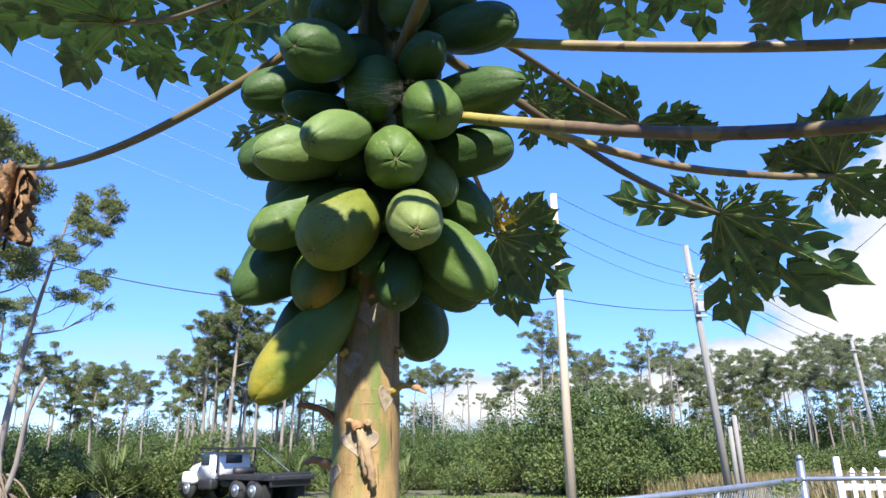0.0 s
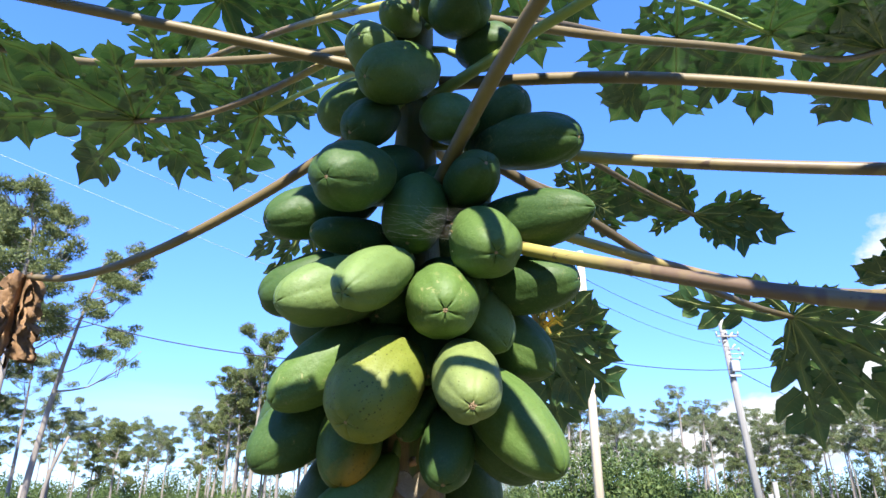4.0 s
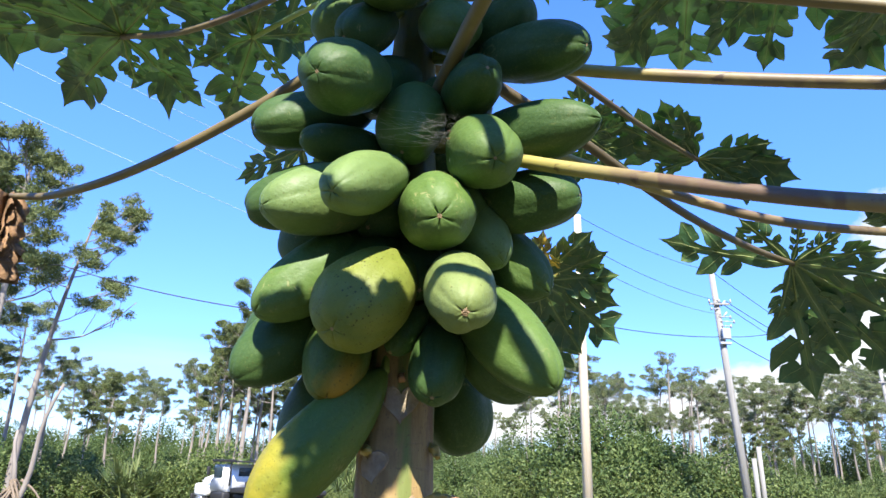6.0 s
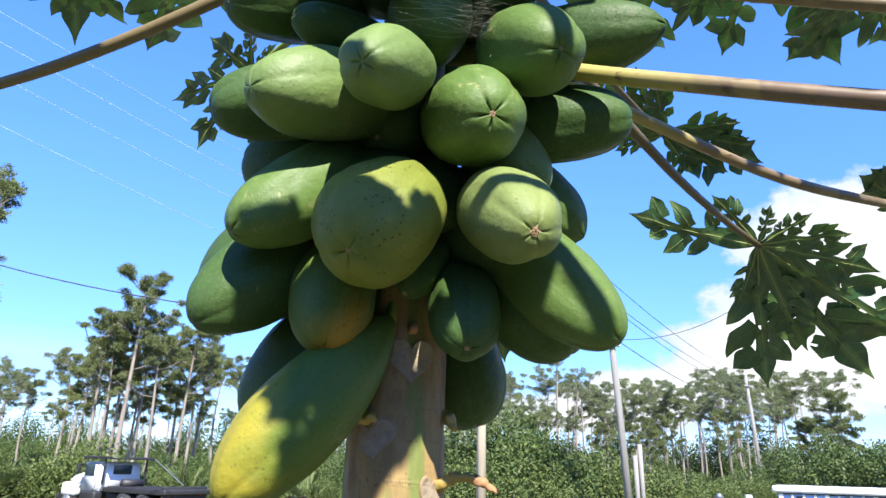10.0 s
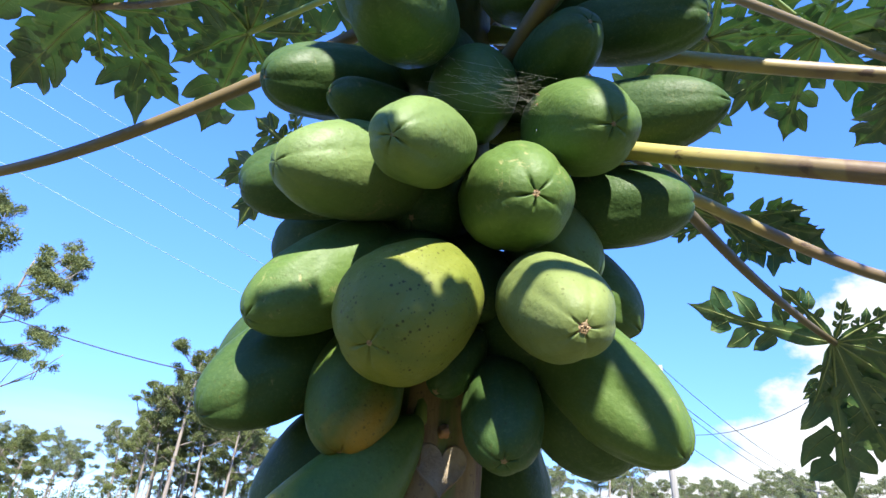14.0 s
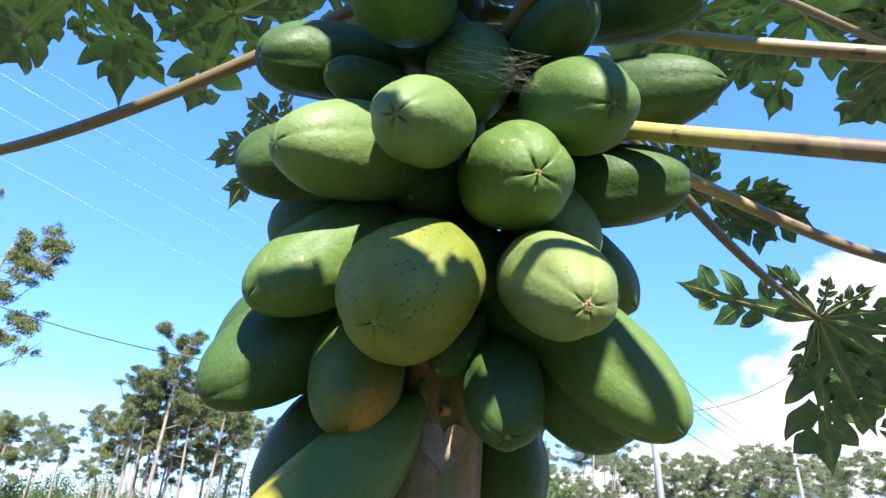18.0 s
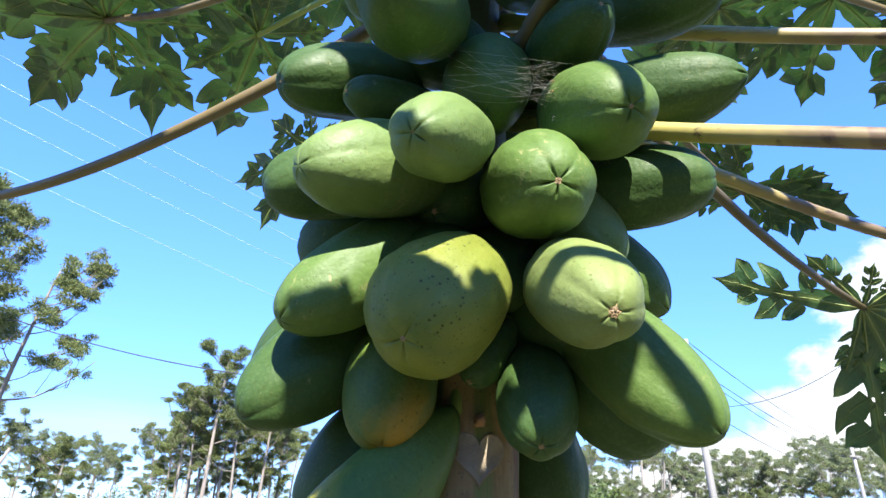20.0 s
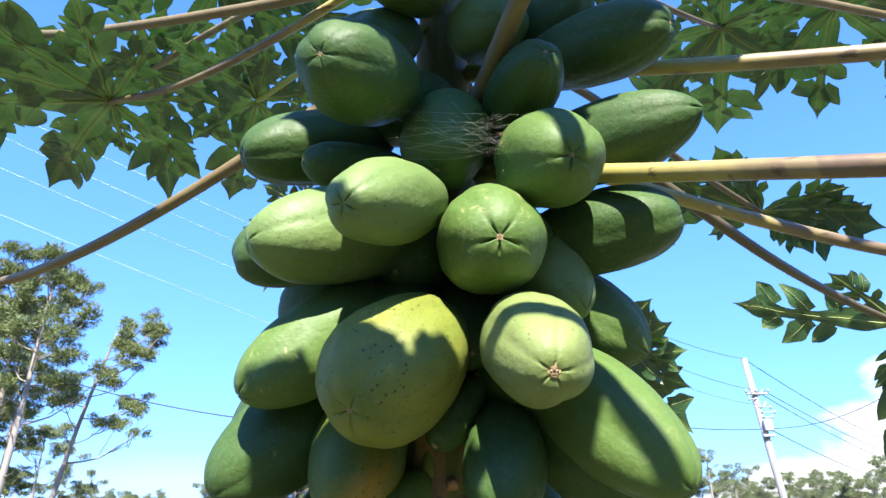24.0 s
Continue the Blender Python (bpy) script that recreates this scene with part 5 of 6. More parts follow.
P_SNAG = pine("pine_tree", 44, 13.5, 0.80, 1.3, 0.03, 7, 2, NEEDLES_HAZED, 200, "nearly bare pine, tall and very thin", coarse=1.6)


def heading(az, dist):
    """A place on the ground by its heading from the start and its distance."""
    a = radians(az)
    return 0.14 + dist * math.sin(a), -1.37 + dist * math.cos(a)


used = set()


def put(src, az, dist, scale=1.0, turn=None, rng=random.Random(77), group="pine wood"):
    x, y = heading(az, dist)
    turn = rng.uniform(0, 360) if turn is None else turn
    m = pose(x, y, GZ, 0, 0, turn) @ Matrix.Scale(scale, 4)
    if src in used:
        ob = copy_thing(src, m)
        ob.scale = (scale, scale, scale)
    else:
        used.add(src)
        src.matrix_basis = m
        ob = src
        ob.scale = (scale, scale, scale)
    ob["group"] = group
    return ob


# the near stand on the left
put(P_OPEN, -33.2, 36, 0.98, 20)
put(P_TALL, -36.4, 31, 1.0, 100)
put(P_TALL, -37.5, 38, 1.15, 200)
put(P_THIN, -36.5, 44, 1.0)
put(P_OPEN, -40.0, 36, 1.05, 160)
put(P_ROUND, -38.8, 46, 1.1)
put(P_THIN, -42.0, 40, 1.1)
put(P_TALL, -45.0, 38, 1.1)
put(P_FARB, -34.0, 52, 1.0)
put(P_FARB, -31.5, 58, 0.78)
put(P_ROUND, -36.0, 56, 0.9)
# the group behind the truck
put(P_TALL, -17.6, 50, 1.0, 40)
put(P_TALL, -18.2, 53, 0.80, 130)
put(P_THIN, -15.4, 50, 0.78, 200)
put(P_ROUND, -16.6, 57, 0.90, 60)
put(P_THIN, -19.0, 51, 0.70, 300)
put(P_ROUND, -12.8, 55, 0.98, 220)
put(P_THIN, -13.4, 52, 0.85, 20)
put(P_TALL, -19.4, 52, 0.82, 250)
put(P_THIN, -18.6, 55, 0.86)
put(P_THIN, -16.4, 54, 0.92)
put(P_ROUND, -14.0, 58, 1.06)
put(P_ROUND, -20.6, 60, 0.95)
put(P_THIN, -12.2, 60, 0.95)
put(P_FARA, -15.2, 63, 0.92)
put(P_FARB, -21.5, 64, 0.85)
put(P_FARA, -10.6, 66, 0.9)
put(P_ROUND, -27.2, 60, 0.80, 10)
put(P_ROUND, -28.8, 62, 0.74)
put(P_FARB, -23.8, 68, 0.72, 120)
put(P_FARB, -25.4, 74, 0.66)
put(P_FARA, -30.2, 66, 0.72)
# beside the pale pole and along the far edge
put(P_SNAG, 8.6, 60, 1.06, 60)
put(P_FARA, 9.6, 60, 0.92)
put(P_SNAG, 17.6, 80, 1.16)
put(P_SNAG, 19.0, 82, 1.05)
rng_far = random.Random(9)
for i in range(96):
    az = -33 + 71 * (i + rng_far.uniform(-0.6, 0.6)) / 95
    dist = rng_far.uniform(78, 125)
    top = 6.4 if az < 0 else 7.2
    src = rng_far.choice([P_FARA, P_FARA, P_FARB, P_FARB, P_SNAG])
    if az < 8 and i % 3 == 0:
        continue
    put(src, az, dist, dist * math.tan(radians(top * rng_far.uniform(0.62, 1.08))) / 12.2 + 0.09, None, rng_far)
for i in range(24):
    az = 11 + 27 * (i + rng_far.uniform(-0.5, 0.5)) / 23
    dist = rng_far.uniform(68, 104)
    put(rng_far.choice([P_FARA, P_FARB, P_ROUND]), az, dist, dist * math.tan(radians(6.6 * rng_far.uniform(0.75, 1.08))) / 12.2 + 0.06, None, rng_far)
put(P_ROUND, 38.4, 60, 0.78)
put(P_ROUND, 42.5, 58, 0.70)


# ---- shrubs ----
def shrub(name, seed, w, h, material, label, blades=2600, leaf_size=0.16, tall=False):
    """A thicket: several stems and many small leaves on an uneven, gappy outline."""
    rng = random.Random(seed)
    t = thing(name, label, "shrub")
    sv, sf = [], []
    vs, fs = [], []
    heads = []
    for k in range(16):
        a = rng.uniform(0, 6.28)
        r = w * 0.5 * math.sqrt(rng.random())
        top = Vector((r * math.cos(a), r * math.sin(a) * 0.8, h * (1 - 0.55 * (r / (w * 0.5)) ** 2) * rng.uniform(0.62, 1.02)))
        foot = Vector((top.x * 0.4, top.y * 0.4, -0.1))
        v, f, _ = tube_data(bez([foot, foot.lerp(top, 0.5) + Vector((rng.gauss(0, .12), rng.gauss(0, .12), 0)), top], 5), [0.035, 0.03, 0.022, 0.016, 0.008], 5)
        o = len(sv)
        sv += v
        sf += [tuple(q + o for q in face) for face in f]
        heads.append(top)
        heads.append(foot.lerp(top, 0.6) + Vector((rng.gauss(0, .25), rng.gauss(0, .25), 0)))
    for _ in range(blades):
        c = rng.choice(heads)
        rad = 0.34 * h * 0.62 + 0.2
        d = Vector((rng.gauss(0, 1), rng.gauss(0, 1), rng.gauss(0, 0.8)))
        d.normalize()
        p = c + d * rad * rng.uniform(0.3, 1.0) ** 0.6
        if p.z < 0.02:
            p.z = rng.uniform(0.02, 0.3)
        q = (d + Vector((rng.gauss(0, .6), rng.gauss(0, .6), rng.gauss(0, .6)))).normalized()
        s = q.cross(Vector((rng.gauss(0, 1), rng.gauss(0, 1), rng.gauss(0, 1)))).normalized()
        z = leaf_size * rng.uniform(0.6, 1.3)
        o = len(vs)
        vs += [p, p + q * z * 0.5 + s * z * 0.28, p + q * z, p + q * z * 0.5 - s * z * 0.28]
        fs.append((o, o + 1, o + 2, o + 3))
    tagged(part("stemwork", pydata("stemwork", sv, sf, PINE_BARK, True), None, t), kind="stuff")
    part("foliage", pydata("foliage", vs, fs, material), None, t)
    return t


def palmetto(seed):
    rng = random.Random(seed)
    t = thing("palmetto", "low palmetto with stiff fan leaves", "palm")
    for k in range(13):
        a = k * 2.4 + rng.uniform(-.3, .3)
        e = rng.uniform(0.5, 1.4)
        tip = Vector((math.cos(a) * math.cos(e), math.sin(a) * math.cos(e), math.sin(e))) * rng.uniform(0.7, 1.2)
        vs, fs, _ = tube_data([(0, 0, 0), tip * 0.5, tip], [0.02, 0.014, 0.01], 4)
        side = tip.cross(Vector((0, 0, 1))).normalized()
        for j in range(13):
            b = (j - 6) / 6 * 1.35
            d = (tip.normalized() * math.cos(b) + side * math.sin(b) - Vector((0, 0, 0.25)) * abs(b)).normalized()
            n = d.cross(Vector((0, 0, 1))).normalized() * 0.03
            o = len(vs)
            vs += [tip - n * 0.4, tip + n * 0.4, tip + d * 0.4 + n, tip + d * 0.72, tip + d * 0.4 - n]
            fs.append((o, o + 1, o + 2, o + 3, o + 4))
        tagged(part("fan", pydata("fan", vs, fs, PALMETTO), None, t), kind="stuff")
    return t


S_A = shrub("shrub", 1, 4.4, 3.2, SHRUB, "dense thicket of green leaves by the lot", 9500, 0.16)
S_B = shrub("shrub", 2, 5.0, 4.6, SHRUB_DARK, "tall thicket of dark green leaves", 10500, 0.17)
S_C = shrub("shrub", 3, 3.6, 2.2, SHRUB, "low spreading green shrub", 7500, 0.14)
S_D = shrub("shrub", 4, 5.5, 3.6, SHRUB_DARK, "broad thicket of dark green leaves", 10500, 0.17)
PALM = palmetto(6)
rng_s = random.Random(15)


def thicket(az, dist, src, scale):
    put(src, az, dist, scale, None, rng_s, "thicket")


for az, dist, src, sc in ((8.6, 37, S_B, 1.12), (11.4, 37, S_B, 1.08), (14.2, 37, S_D, 1.2), (17.0, 37, S_D, 1.08), (19.6, 38, S_A, 1.05), (5.8, 38, S_A, 1.0),
                          (10.0, 34, S_C, 1.1), (13.0, 34, S_C, 1.2), (16.0, 34, S_C, 1.0), (12.6, 40, S_B, 1.15), (21.6, 40, S_C, 1.2), (24.0, 42, S_C, 1.1), (26.5, 44, S_C, 1.0),
                          (29.0, 46, S_A, 0.7), (31.5, 48, S_A, 0.75), (34.0, 54, S_B, 0.95), (36.5, 52, S_B, 1.0), (39.0, 50, S_D, 1.2), (41.5, 48, S_D, 1.2), (44.0, 46, S_B, 1.1), (47.0, 46, S_B, 1.1)):
    thicket(az, dist, src, sc)
for i in range(22):
    az = -44 + 47 * i / 21 + rng_s.uniform(-0.6, 0.6)
    thicket(az, rng_s.uniform(38, 46), rng_s.choice([S_A, S_C, S_D]), rng_s.uniform(0.72, 0.98))
for i in range(16):
    thicket(-40 + 44 * i / 15 + rng_s.uniform(-1, 1), rng_s.uniform(34, 40), S_C, rng_s.uniform(0.6, 0.9))
for i in range(34):
    az = -44 + 92 * i / 33
    thicket(az + 1.3, rng_s.uniform(95, 118), rng_s.choice([S_B, S_D]), rng_s.uniform(1.5, 1.9))
    thicket(az, rng_s.uniform(62, 84), rng_s.choice([S_B, S_D]), rng_s.uniform(1.0, 1.35) * (0.55 if 12 < az < 36 else 0.85))
for az, dist, sc in ((-25.5, 36, 1.5), (-24.2, 37, 1.3), (-12.4, 36, 1.3), (-9.0, 35, 1.4), (-6.5, 36, 1.2), (-21.5, 38, 1.2), (-3.4, 35, 1.2)):
    put(PALM, az, dist, sc, None, rng_s, "palmettos")


def rubble(name, label, spots, count, size, seed):
    rng = random.Random(seed)
    vs, fs = [], []
    for _ in range(count):
        cx, cy, sx, sy = rng.choice(spots)
        x, y = cx + rng.gauss(0, sx), cy + rng.gauss(0, sy)
        s = size * rng.uniform(0.4, 1.4)
        bm = [Vector((rng.gauss(0, 1), rng.gauss(0, 1), rng.gauss(0, 0.8))).normalized() * s for _ in range(6)]
        o = len(vs)
        up = sorted(range(6), key=lambda q: bm[q].z)
        ring = sorted(up[1:5], key=lambda q: math.atan2(bm[q].y, bm[q].x))
        order = [up[0]] + ring + [up[5]]
        z = s * 0.4 + rng.uniform(0, 0.35)
        vs += [bm[q] + Vector((x, y, z + GZ)) for q in order]
        for k in range(4):
            a, b = 1 + k, 1 + (k + 1) % 4
            fs += [(o, o + b, o + a), (o + 5, o + a, o + b)]
    tagged(new(name, pydata(name, vs, fs, STONE)), label, "rubble", kind="stuff")


rubble("rubble", "heap of broken pale limestone and roots", [(-18, 25.5, 2.2, 1.2), (-15.5, 26, 2.0, 1.0)], 1100, 0.075, 3)


def torn_stump():
    """Two pale snags that rise from a mass of torn orange-brown roots."""
    rng = random.Random(12)
    t = thing("torn_stump", "forked pale pine snag on a mass of torn roots", "stump", at=pose(-16.5, 24.6, GZ))
    for lean, h in ((-0.08, 3.4), (0.20, 5.2)):
        line = [Vector((lean * h * (i / 8) + 0.08 * math.sin(i + h), 0.1 * math.sin(i * 0.8), -0.2 + h * i / 8)) for i in range(9)]
        part("snag", tube_mesh("snag", line, [0.12 - 0.008 * i for i in range(9)], PINE_BARK, 9), None, t, "pale leaning bare trunk")
    for k in range(34):
        a = k * 2.4 + rng.uniform(-0.3, 0.3)
        ln = rng.uniform(0.6, 1.5)
        top = Vector((rng.uniform(-0.15, 0.25), rng.uniform(-0.1, 0.1), rng.uniform(0.5, 1.5)))
        out = Vector((math.cos(a) * ln, math.sin(a) * ln * 0.7, rng.uniform(-0.1, 0.35)))
        pts = bez([top, top.lerp(out, 0.5) + Vector((0, 0, rng.uniform(-0.2, 0.3))), out], 7)
        part("root", tube_mesh("root", pts, [0.058 - 0.007 * i for i in range(7)], ROOT, 6), None, t)


torn_stump()


# ---- poles and wires ----
def pole(name, label, foot, top, r0, r1, material):
    x, y = foot
    p = thing(name, label, "utility pole", "utility poles", at=pose(x, y, GZ))
    v = Vector((top[0] - x, top[1] - y, top[2] - GZ))
    part("shaft", tube_mesh("shaft", [Vector((0, 0, -0.3)), v * 0.5, v], [r0, (r0 + r1) / 2, r1], material, 14), None, p)
    return p, v


p1, v1 = pole("utility_pole", "pale new wooden pole at the lot edge", (3.94, 19.28), (3.96, 19.28, 9.9), 0.155, 0.115, WOOD_PALE)
p2, v2 = pole("utility_pole", "weathered leaning utility pole with a switch box", (11.60, 26.36), (11.09, 26.56, 10.3), 0.17, 0.12, WOOD_GREY)


def pole_gear(p, v, arm_z, can_z):
    def on(z):
        return Vector((v.x * z / v.z, v.y * z / v.z, z))
    bm = bmesh.new()
    box(bm, (0.85, 0.07, 0.08), on(arm_z) + Vector((0.05, -0.18, 0)), bevel=0.01)
    arm = part("crossarm", bm, WOOD_GREY, p, "short grey wooden crossarm")
    for dx in (-0.42, 0.0, 0.48):
        bm = bmesh.new()
        cyl(bm, 0.045, 0.16, on(arm_z) + Vector((0.05 + dx, -0.18, 0.13)), seg=10, r2=0.03)
        part("insulator", bm, INSUL, arm)
    bm = bmesh.new()
    box(bm, (0.34, 0.20, 0.46), on(can_z) + Vector((0.10, -0.24, 0.10)), bevel=0.04)
    box(bm, (0.46, 0.16, 0.10), on(can_z) + Vector((0.06, -0.20, -0.30)), bevel=0.02)
    part("switch_box", bm, INSUL, p, "grey switch box strapped to the pole")
    for dz in (0.95, 1.45):
        bm = bmesh.new()
        cyl(bm, 0.04, 0.30, on(can_z + dz) + Vector((0.24, -0.12, 0)), Matrix.Rotation(0.7, 4, 'Y'), seg=10)
        part("fuse_holder", bm, INSUL, p)
    for dz, dx in ((0.55, 0.44), (0.75, 0.56), (0.95, 0.40), (0.2, -0.3)):
        bm = bmesh.new()
        cyl(bm, 0.045, 0.14, on(arm_z - dz) + Vector((dx, -0.15, 0)), seg=10, r2=0.03)
        box(bm, (abs(dx), 0.03, 0.03), on(arm_z - dz) + Vector((dx / 2, -0.15, 0)))
        part("insulator", bm, INSUL, p)


pole_gear(p2, v2, 9.25, 7.85)
p3, v3 = pole("utility_pole", "distant leaning utility pole", (33.5, 50.9), (33.15, 51.1, 9.9), 0.17, 0.12, WOOD_GREY)
p4, v4 = pole("utility_pole", "far utility pole behind the pines", (65.0, 87.9), (64.8, 87.9, 12.0), 0.2, 0.15, WOOD_GREY)
for p, v, z, wide in ((p3, v3, 9.5, 0.9), (p4, v4, 10.6, 1.9)):
    bm = bmesh.new()
    box(bm, (wide, 0.12, 0.12), Vector((v.x * z / v.z, v.y * z / v.z - 0.2, z)), bevel=0.01)
    part("crossarm", bm, WOOD_GREY, p)
for dx, h in ((0.0, 2.9), (-0.28, 2.45)):
    pst, _ = pole("guard_post", "grey wooden post beside the pole", (12.05 + dx, 26.1 + dx * 0.4), (12.03 + dx, 26.1 + dx * 0.4, h), 0.10, 0.09, WOOD_GREY)
    pst["category"] = "post"


def wire(label, a, b, sag, r, material):
    a, b = Vector(a), Vector(b)
    pts = [a.lerp(b, i / 24) - Vector((0, 0, sag * 4 * (i / 24) * (1 - i / 24))) for i in range(25)]
    ob = new("power_cable", tube_mesh("power_cable", pts, [r] * 25, material, 5))
    tagged(ob, label, "cable", "overhead wires")


T1, T2, T3 = Vector((3.96, 19.28, 9.9)), Vector((11.09, 26.56, 10.3)), Vector((33.15, 51.1, 9.9))
wire("black service cable slung between the poles", (11.28, 26.45, 7.35), (3.95, 19.28, 6.3), 0.15, 0.016, CABLE)
wire("black service cable crossing to the pines", (3.95, 19.28, 6.3), (-16.16, 23.92, 9.17), 0.9, 0.022, CABLE)
wire("black service cable crossing to the pines", (-16.16, 23.92, 9.17), (-46, 31, 13), 0.5, 0.022, CABLE)
wire("thin overhead wire between poles", T1, T2, 0.25, 0.010, CABLE)
wire("thin overhead wire between poles", T1 - Vector((0, 0, 0.9)), (11.2, 26.4, 8.9), 0.25, 0.010, CABLE)
wire("thin overhead wire between poles", T1 - Vector((0, 0, 1.5)), (11.25, 26.4, 8.3), 0.3, 0.008, CABLE)
wire("thin overhead wire between poles", T2, T3, 0.6, 0.016, CABLE)
wire("thin overhead wire between poles", (11.5, 26.4, 8.9), (34.0, 51.0, 9.0), 0.6, 0.016, CABLE)
wire("thin overhead wire between poles", (11.2, 26.4, 8.9), (32.5, 51.0, 9.0), 0.6, 0.016, CABLE)
wire("thin overhead wire between poles", (11.3, 26.4, 7.4), (33.4, 51.0, 7.6), 0.7, 0.018, CABLE)
wire("black service drop curving away", (11.3, 26.4, 7.35), (17.6, 22.0, 10.2), 1.0, 0.014, CABLE)
for k, dz in enumerate((0.0, 0.9, 1.9, 3.3)):
    wire("sunlit bare overhead wire", (-22.0, 14.9, 19.4 - dz * 1.25), (3.96, 27.6, 10.6 - dz), 0.25, 0.009, WIRE)


# ---- the truck ----
def truck():
    """A white day-cab truck with a bare black deck, seen from behind at an angle. x runs to its rear."""
    t = thing("truck", "white flatbed truck with black steel deck parked at the wood's edge", "truck", at=pose(-9.6, 31.0, GZ, 0, 0, -38) @ Matrix.Scale(1.04, 4))

    def slab(name, size, at, material, label="", bevel=0.03, turn=None, parent=None):
        bm = bmesh.new()
        box(bm, size, at, turn, bevel)
        return part(name, bm, material, parent or t, label)
    bm = bmesh.new()
    # the cab narrows and leans back towards its roof
    box(bm, (1.45, 2.0, 1.15), (-0.9, 0, 1.50))
    for v in bm.verts:
        if v.co.z > 1.6:
            v.co.y *= 0.90
            v.co.x += 0.30 if v.co.x < -0.9 else -0.06
    bmesh.ops.bevel(bm, geom=bm.edges[:], offset=0.09, segments=3, affect='EDGES')
    cab = part("cab", bm, WHITE, t, "white cab")
    bm = bmesh.new()
    box(bm, (1.35, 1.5, 0.80), (-2.15, 0, 1.28))
    for v in bm.verts:
        if v.co.z > 1.3 and v.co.x < -2.2:
            v.co.z -= 0.26
        if v.co.x < -2.2:
            v.co.y *= 0.82
    bmesh.ops.bevel(bm, geom=bm.edges[:], offset=0.10, segments=3, affect='EDGES')
    part("hood", bm, WHITE, t, "white sloping hood")
    slab("bumper", (0.12, 2.0, 0.28), (-2.92, 0, 0.62), BLACK, "black front bumper", 0.03)
    slab("visor", (0.22, 1.7, 0.05), (-1.42, 0, 2.02), WHITE, "", 0.02, Matrix.Rotation(-0.35, 4, 'Y'), cab)
    for sgn in (-1, 1):
        slab("mirror", (0.06, 0.16, 0.36), (-1.45, 1.16 * sgn, 1.78), BLACK, "black door mirror", 0.02, None, cab)
        slab("door_seam", (0.02, 0.012, 1.05), (-0.42, 0.985 * sgn, 1.55), BLACK, "", 0.0, None, cab)
    for sgn in (-1, 1):
        slab("fender", (0.95, 0.4, 0.55), (-2.2, 0.85 * sgn, 0.95), WHITE, "", 0.14)
        slab("side_window", (0.62, 0.03, 0.46), (-0.95, 0.975 * sgn, 1.74), GLASS, "dark side window", 0.02, parent=cab)
        slab("step_tank", (1.0, 0.40, 0.42), (-0.70, 0.92 * sgn, 0.70), BLACK, "black tank under the cab", 0.08)
    slab("rear_window", (0.03, 0.85, 0.36), (-0.185, 0, 1.76), GLASS, "dark rear window", 0.02, parent=cab)
    slab("windscreen", (0.03, 1.6, 0.44), (-1.50, 0, 1.74), GLASS, "dark windscreen", 0.02, parent=cab)
    slab("frame", (5.2, 0.85, 0.24), (1.0, 0, 0.78), BLACK, "black chassis frame")
    slab("deck", (3.6, 2.1, 0.14), (2.1, 0, 0.98), BLACK, "black steel deck")
    slab("tailboard", (0.12, 2.1, 0.55), (3.85, 0, 0.95), BLACK, "black tailboard with lamps")
    slab("headache_rack", (1.75, 2.15, 0.06), (-0.50, 0, 2.20), BLACK, "black overhead rack", 0.02)
    for sgn in (-1, 1):
        slab("rack_rail", (1.80, 0.06, 0.06), (-0.50, 1.05 * sgn, 2.25), BLACK, "", 0.01)
        slab("mud_flap", (0.02, 0.5, 0.5), (3.45, 0.85 * sgn, 0.5), RUBBER, "black mud flap", 0.004)
        slab("deck_rail", (3.6, 0.08, 0.18), (2.1, 1.06 * sgn, 1.02), BLACK, "", 0.01)
        slab("air_tank", (0.8, 0.3, 0.3), (0.6, 0.72 * sgn, 0.75), BLACK, "", 0.1)
    for k in range(6):
        slab("cross_beam", (0.12, 2.15, 0.10), (0.55 + 0.6 * k, 0, 1.09), BLACK, "", 0.01)
    bm = bmesh.new()
    cyl(bm, 0.16, 0.9, (0.55, 0, 1.24), Matrix.Rotation(math.pi / 2, 4, 'X'), 18)
    part("winch", bm, BLACK, t, "black winch drum")
    slab("roller", (0.2, 2.2, 0.2), (3.95, 0, 1.02), BLACK, "", 0.05)
    for x in (0.0,):
        for sgn in (-1, 1):
            slab("rack_post", (0.07, 0.07, 1.00), (x, 0.98 * sgn, 1.68), BLACK, "", 0.01)
    slab("brace", (2.3, 0.03, 0.03), (1.55, 0.95, 1.72), GALV, "", 0.008, Matrix.Rotation(0.46, 4, 'Y'))
    for sgn in (-1, 1):
        slab("tail_lamp", (0.03, 0.16, 0.12), (3.925, 0.75 * sgn, 0.95), REDLAMP, "red tail lamp", 0.01)
    for x, w in ((-2.25, 0.28), (1.6, 0.5), (2.75, 0.5)):
        for sgn in (-1, 1):
            bm = bmesh.new()
            rot_ = Matrix.Rotation(math.pi / 2, 4, 'X')
            cyl(bm, 0.48, w, (x, 0.85 * sgn, 0.48), rot_, 28)
            es = [e for e in bm.edges if abs(e.verts[0].co.y - e.verts[1].co.y) < 1e-4 and len(e.link_faces) == 2]
            bmesh.ops.bevel(bm, geom=es, offset=0.05, segments=2, affect='EDGES')
            wheel = part("wheel", bm, RUBBER, t, "black truck tyre")
            bm = bmesh.new()
            cyl(bm, 0.28, 0.06, (x, (0.85 + w / 2) * sgn, 0.5), rot_, 20, 0.24)
            cyl(bm, 0.10, 0.12, (x, (0.85 + w / 2 + 0.03) * sgn, 0.5), rot_, 14)
            part("rim", bm, GALV, wheel, "dull steel rim")


truck()


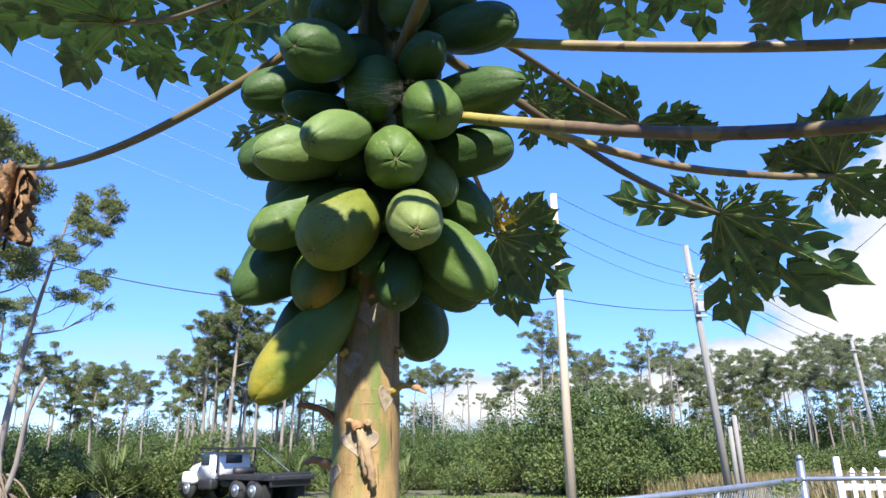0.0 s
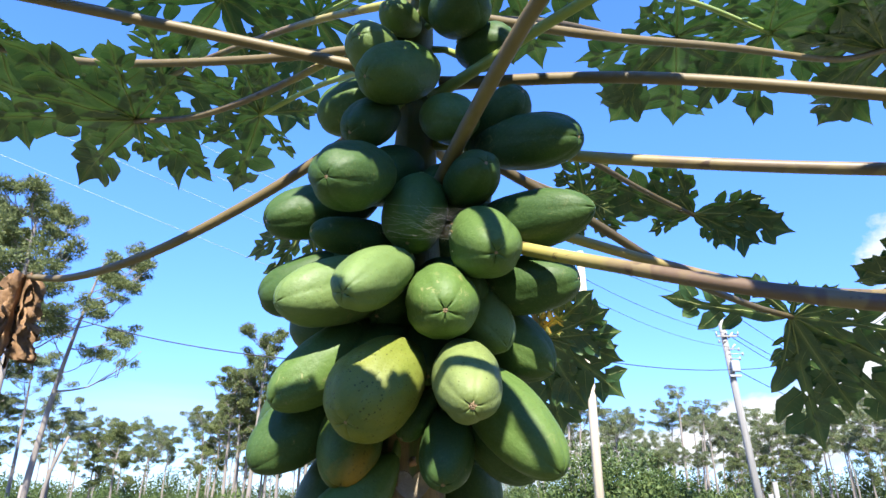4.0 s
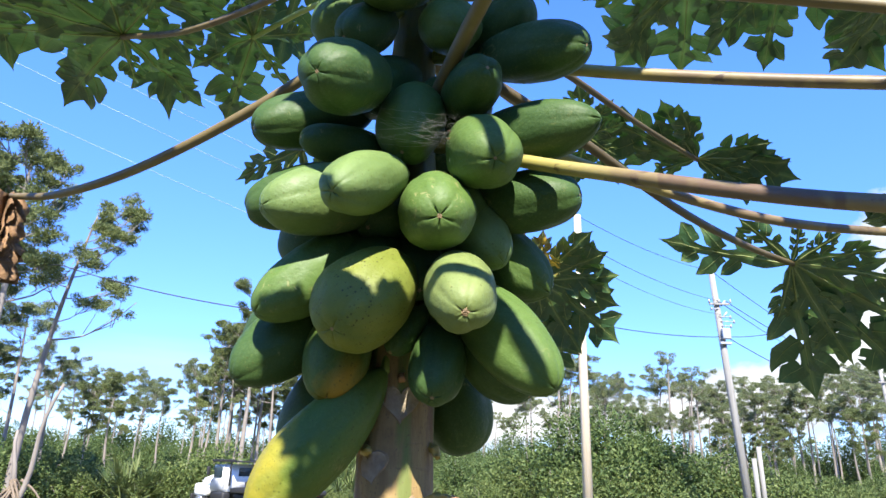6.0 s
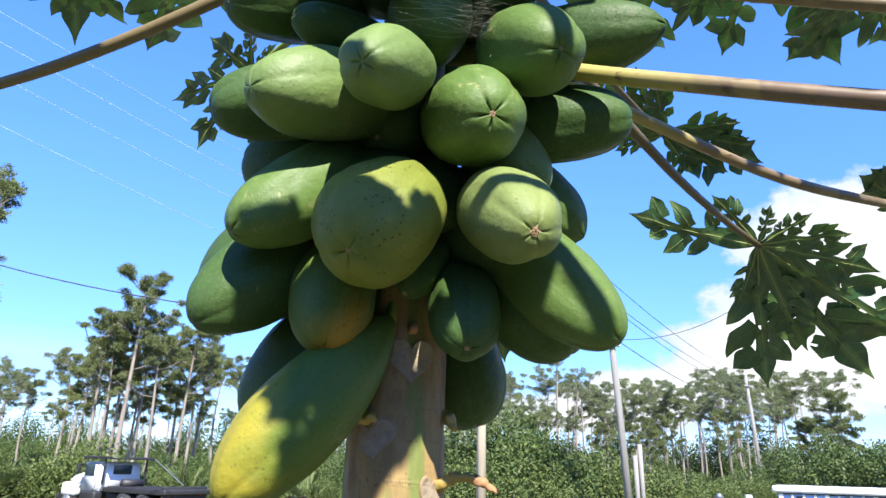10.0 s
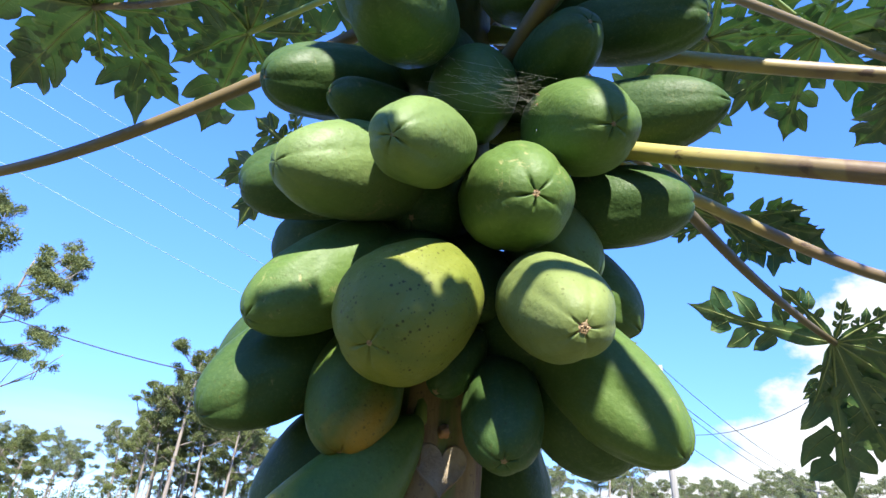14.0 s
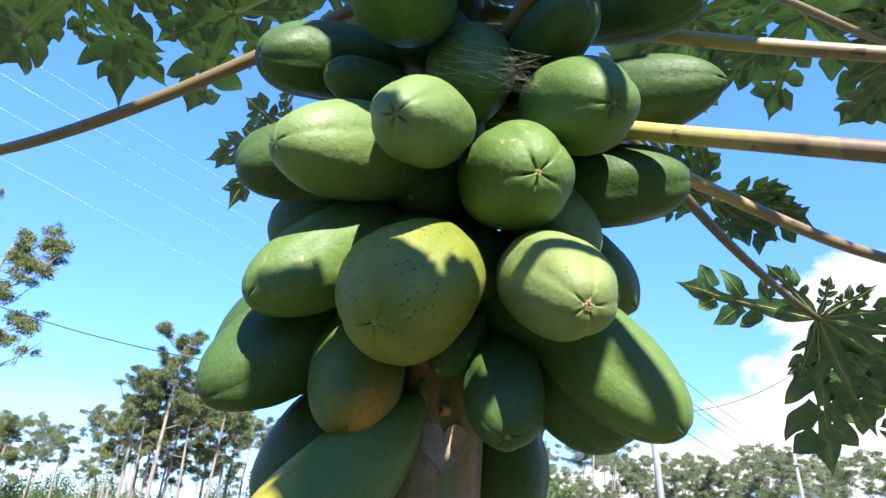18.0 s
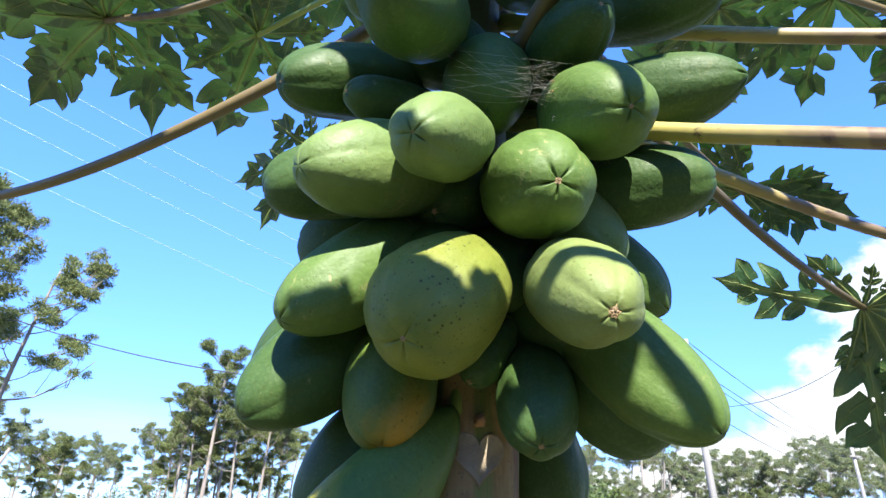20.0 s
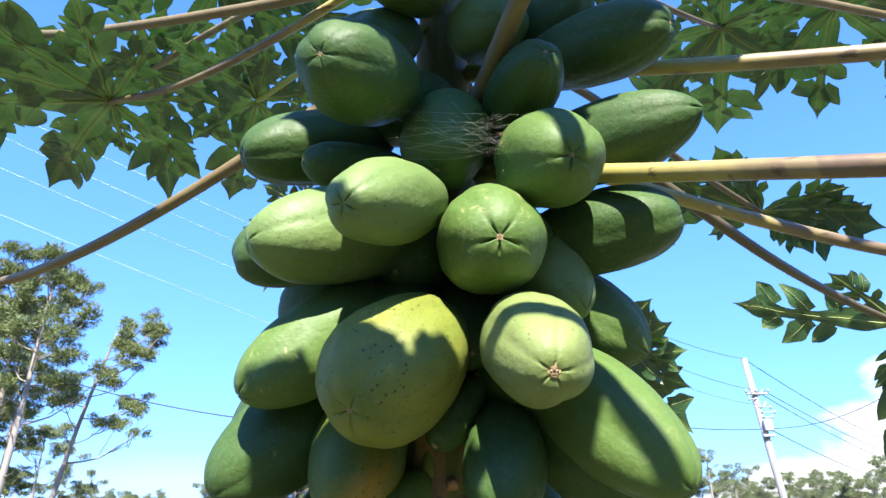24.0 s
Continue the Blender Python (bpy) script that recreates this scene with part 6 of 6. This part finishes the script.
# ---- fences and the camper at the right ----
def chain_fence():
    corner = Vector((4.96, 7.91, 0))
    a, b = Vector((0.95, 3.65, 0)), Vector((11.5, 8.5, 0))
    f = thing("chain_link_fence", "galvanised chain-link fence with pipe top rail", "fence", at=pose(corner.x, corner.y, 0))
    for end in (a, b):
        d = end - corner
        part("top_rail", tube_mesh("top_rail", [Vector((0, 0, 1.20)), d * 0.5 + Vector((0, 0, 1.195)), d + Vector((0, 0, 1.20))], [0.030] * 3, GALV, 12), None, f, "grey pipe rail")
        n = max(2, round(d.length / 2.4))
        for i in range(1, n + 1):
            q = d * i / n
            part("post", tube_mesh("post", [q + Vector((0, 0, -0.6)), q + Vector((0, 0, 1.18))], [0.026] * 2, GALV, 10), None, f)
        vs, fs = [], []
        step = 0.075
        m = int(d.length / step)
        for s in (1, -1):
            for i in range(-18, m + 18):
                x0, x1 = i * step, (i + s * 18) * step
                z0, z1 = -0.15, 1.18
                if x1 < 0 or x0 < 0 or x0 > d.length or x1 > d.length:
                    continue
                u = d.normalized()
                p, q = u * x0 + Vector((0, 0, z0)), u * x1 + Vector((0, 0, z1))
                v, fc, _ = tube_data([p, q], [0.0018] * 2, 3)
                o = len(vs)
                vs += v
                fs += [tuple(k + o for k in face) for face in fc]
        part("wire_mesh", pydata("wire_mesh", vs, fs, GALV), None, f, "diamond wire mesh")
    bm = bmesh.new()
    cyl(bm, 0.050, 2.0, (0, 0, 0.45), seg=16)
    cyl(bm, 0.060, 0.06, (0, 0, 1.48), seg=16, r2=0.02)
    post = part("corner_post", bm, GALV, f, "grey steel corner post")
    for z in (1.20, 0.85):
        bm = bmesh.new()
        cyl(bm, 0.058, 0.045, (0, 0, z), seg=16)
        part("band", bm, GALV, post)


chain_fence()


def vine():
    rng = random.Random(8)
    vs, fs = [], []
    for _ in range(260):
        t = rng.uniform(0.05, 0.22)
        p = Vector((4.96, 7.91, 1.17)).lerp(Vector((0.95, 3.65, 1.17)), t) + Vector((rng.gauss(0, .05), rng.gauss(0, .05), rng.gauss(-.04, .05)))
        q = Vector((rng.gauss(0, 1), rng.gauss(0, 1), rng.gauss(0, 1))).normalized()
        s = q.cross(Vector((rng.gauss(0, 1), rng.gauss(0, 1), rng.gauss(0, 1)))).normalized()
        z = rng.uniform(0.03, 0.06)
        o = len(vs)
        vs += [p, p + q * z * .5 + s * z * .35, p + q * z, p + q * z * .5 - s * z * .35]
        fs.append((o, o + 1, o + 2, o + 3))
    tagged(new("vine", pydata("vine", vs, fs, SHRUB)), "green vine climbing over the fence rail", "vine", kind="stuff")


vine()


def picket_fence():
    f = thing("picket_fence", "white painted picket fence behind the wire fence", "fence", at=pose(6.25, 9.25, -0.2, 0, 0, -16))
    for i in range(1, 20):
        x = 0.165 * i
        bm = bmesh.new()
        box(bm, (0.062, 0.02, 1.45), (x, 0, 0.72), bevel=0.004)
        top = bmesh.ops.create_cone(bm, cap_ends=True, segments=4, radius1=0.05, radius2=0.004, depth=0.07)
        bmesh.ops.transform(bm, matrix=Matrix.Translation((x, 0, 1.47)) @ Matrix.Rotation(math.pi / 4, 4, 'Z') @ Matrix.Diagonal((1, 1, 1, 1)), verts=top["verts"])
        part("picket", bm, WHITE, f, smooth=False)
    for z in (0.35, 1.22):
        bm = bmesh.new()
        box(bm, (3.3, 0.04, 0.09), (1.58, 0.033, z), bevel=0.006)
        part("rail", bm, WHITE, f, smooth=False)
    bm = bmesh.new()
    box(bm, (0.09, 0.09, 1.72), (-0.02, 0.03, 0.80), bevel=0.01)
    part("post", bm, WHITE, f, "white square post", smooth=False)


picket_fence()


def camper():
    """A low trailer: white roof, blue side screens between white uprights."""
    t = thing("camper_trailer", "low white-roofed trailer with blue panels between white uprights", "trailer", at=pose(16.9, 19.4, GZ, 0, 0, -38))
    bm = bmesh.new()
    box(bm, (5.5, 2.1, 1.25), (0, 0, 1.10), bevel=0.06)
    body = part("body", bm, BLUE, t, "pale blue side panels")
    bm = bmesh.new()
    box(bm, (5.8, 2.4, 0.22), (0, 0, 1.86), bevel=0.09)
    for v in bm.verts:
        v.co.z += 0.10 * (1 - (v.co.y / 1.2) ** 2)
    part("roof", bm, WHITE, t, "white rounded roof")
    for i in range(17):
        bm = bmesh.new()
        box(bm, (0.13 if i % 4 == 0 else 0.07, 0.05, 1.15), (-2.65 + i * 0.33, -1.075, 1.16), bevel=0.008)
        part("upright", bm, WHITE, body, smooth=False)
    bm = bmesh.new()
    box(bm, (5.5, 0.06, 0.12), (0, -1.08, 0.62), bevel=0.01)
    part("rail", bm, WHITE, body, smooth=False)
    for i in range(4):
        bm = bmesh.new()
        box(bm, (0.22, 0.03, 0.55), (-2.1 + i * 1.32, -1.062, 1.40), bevel=0.01)
        part("window", bm, GLASS, body, "dark window", smooth=False)
    for x in (-0.5, 0.5):
        for sgn in (-1, 1):
            bm = bmesh.new()
            cyl(bm, 0.34, 0.22, (x * 1.5, 0.95 * sgn, 0.34), Matrix.Rotation(math.pi / 2, 4, 'X'), 24)
            part("wheel", bm, RUBBER, t)


camper()
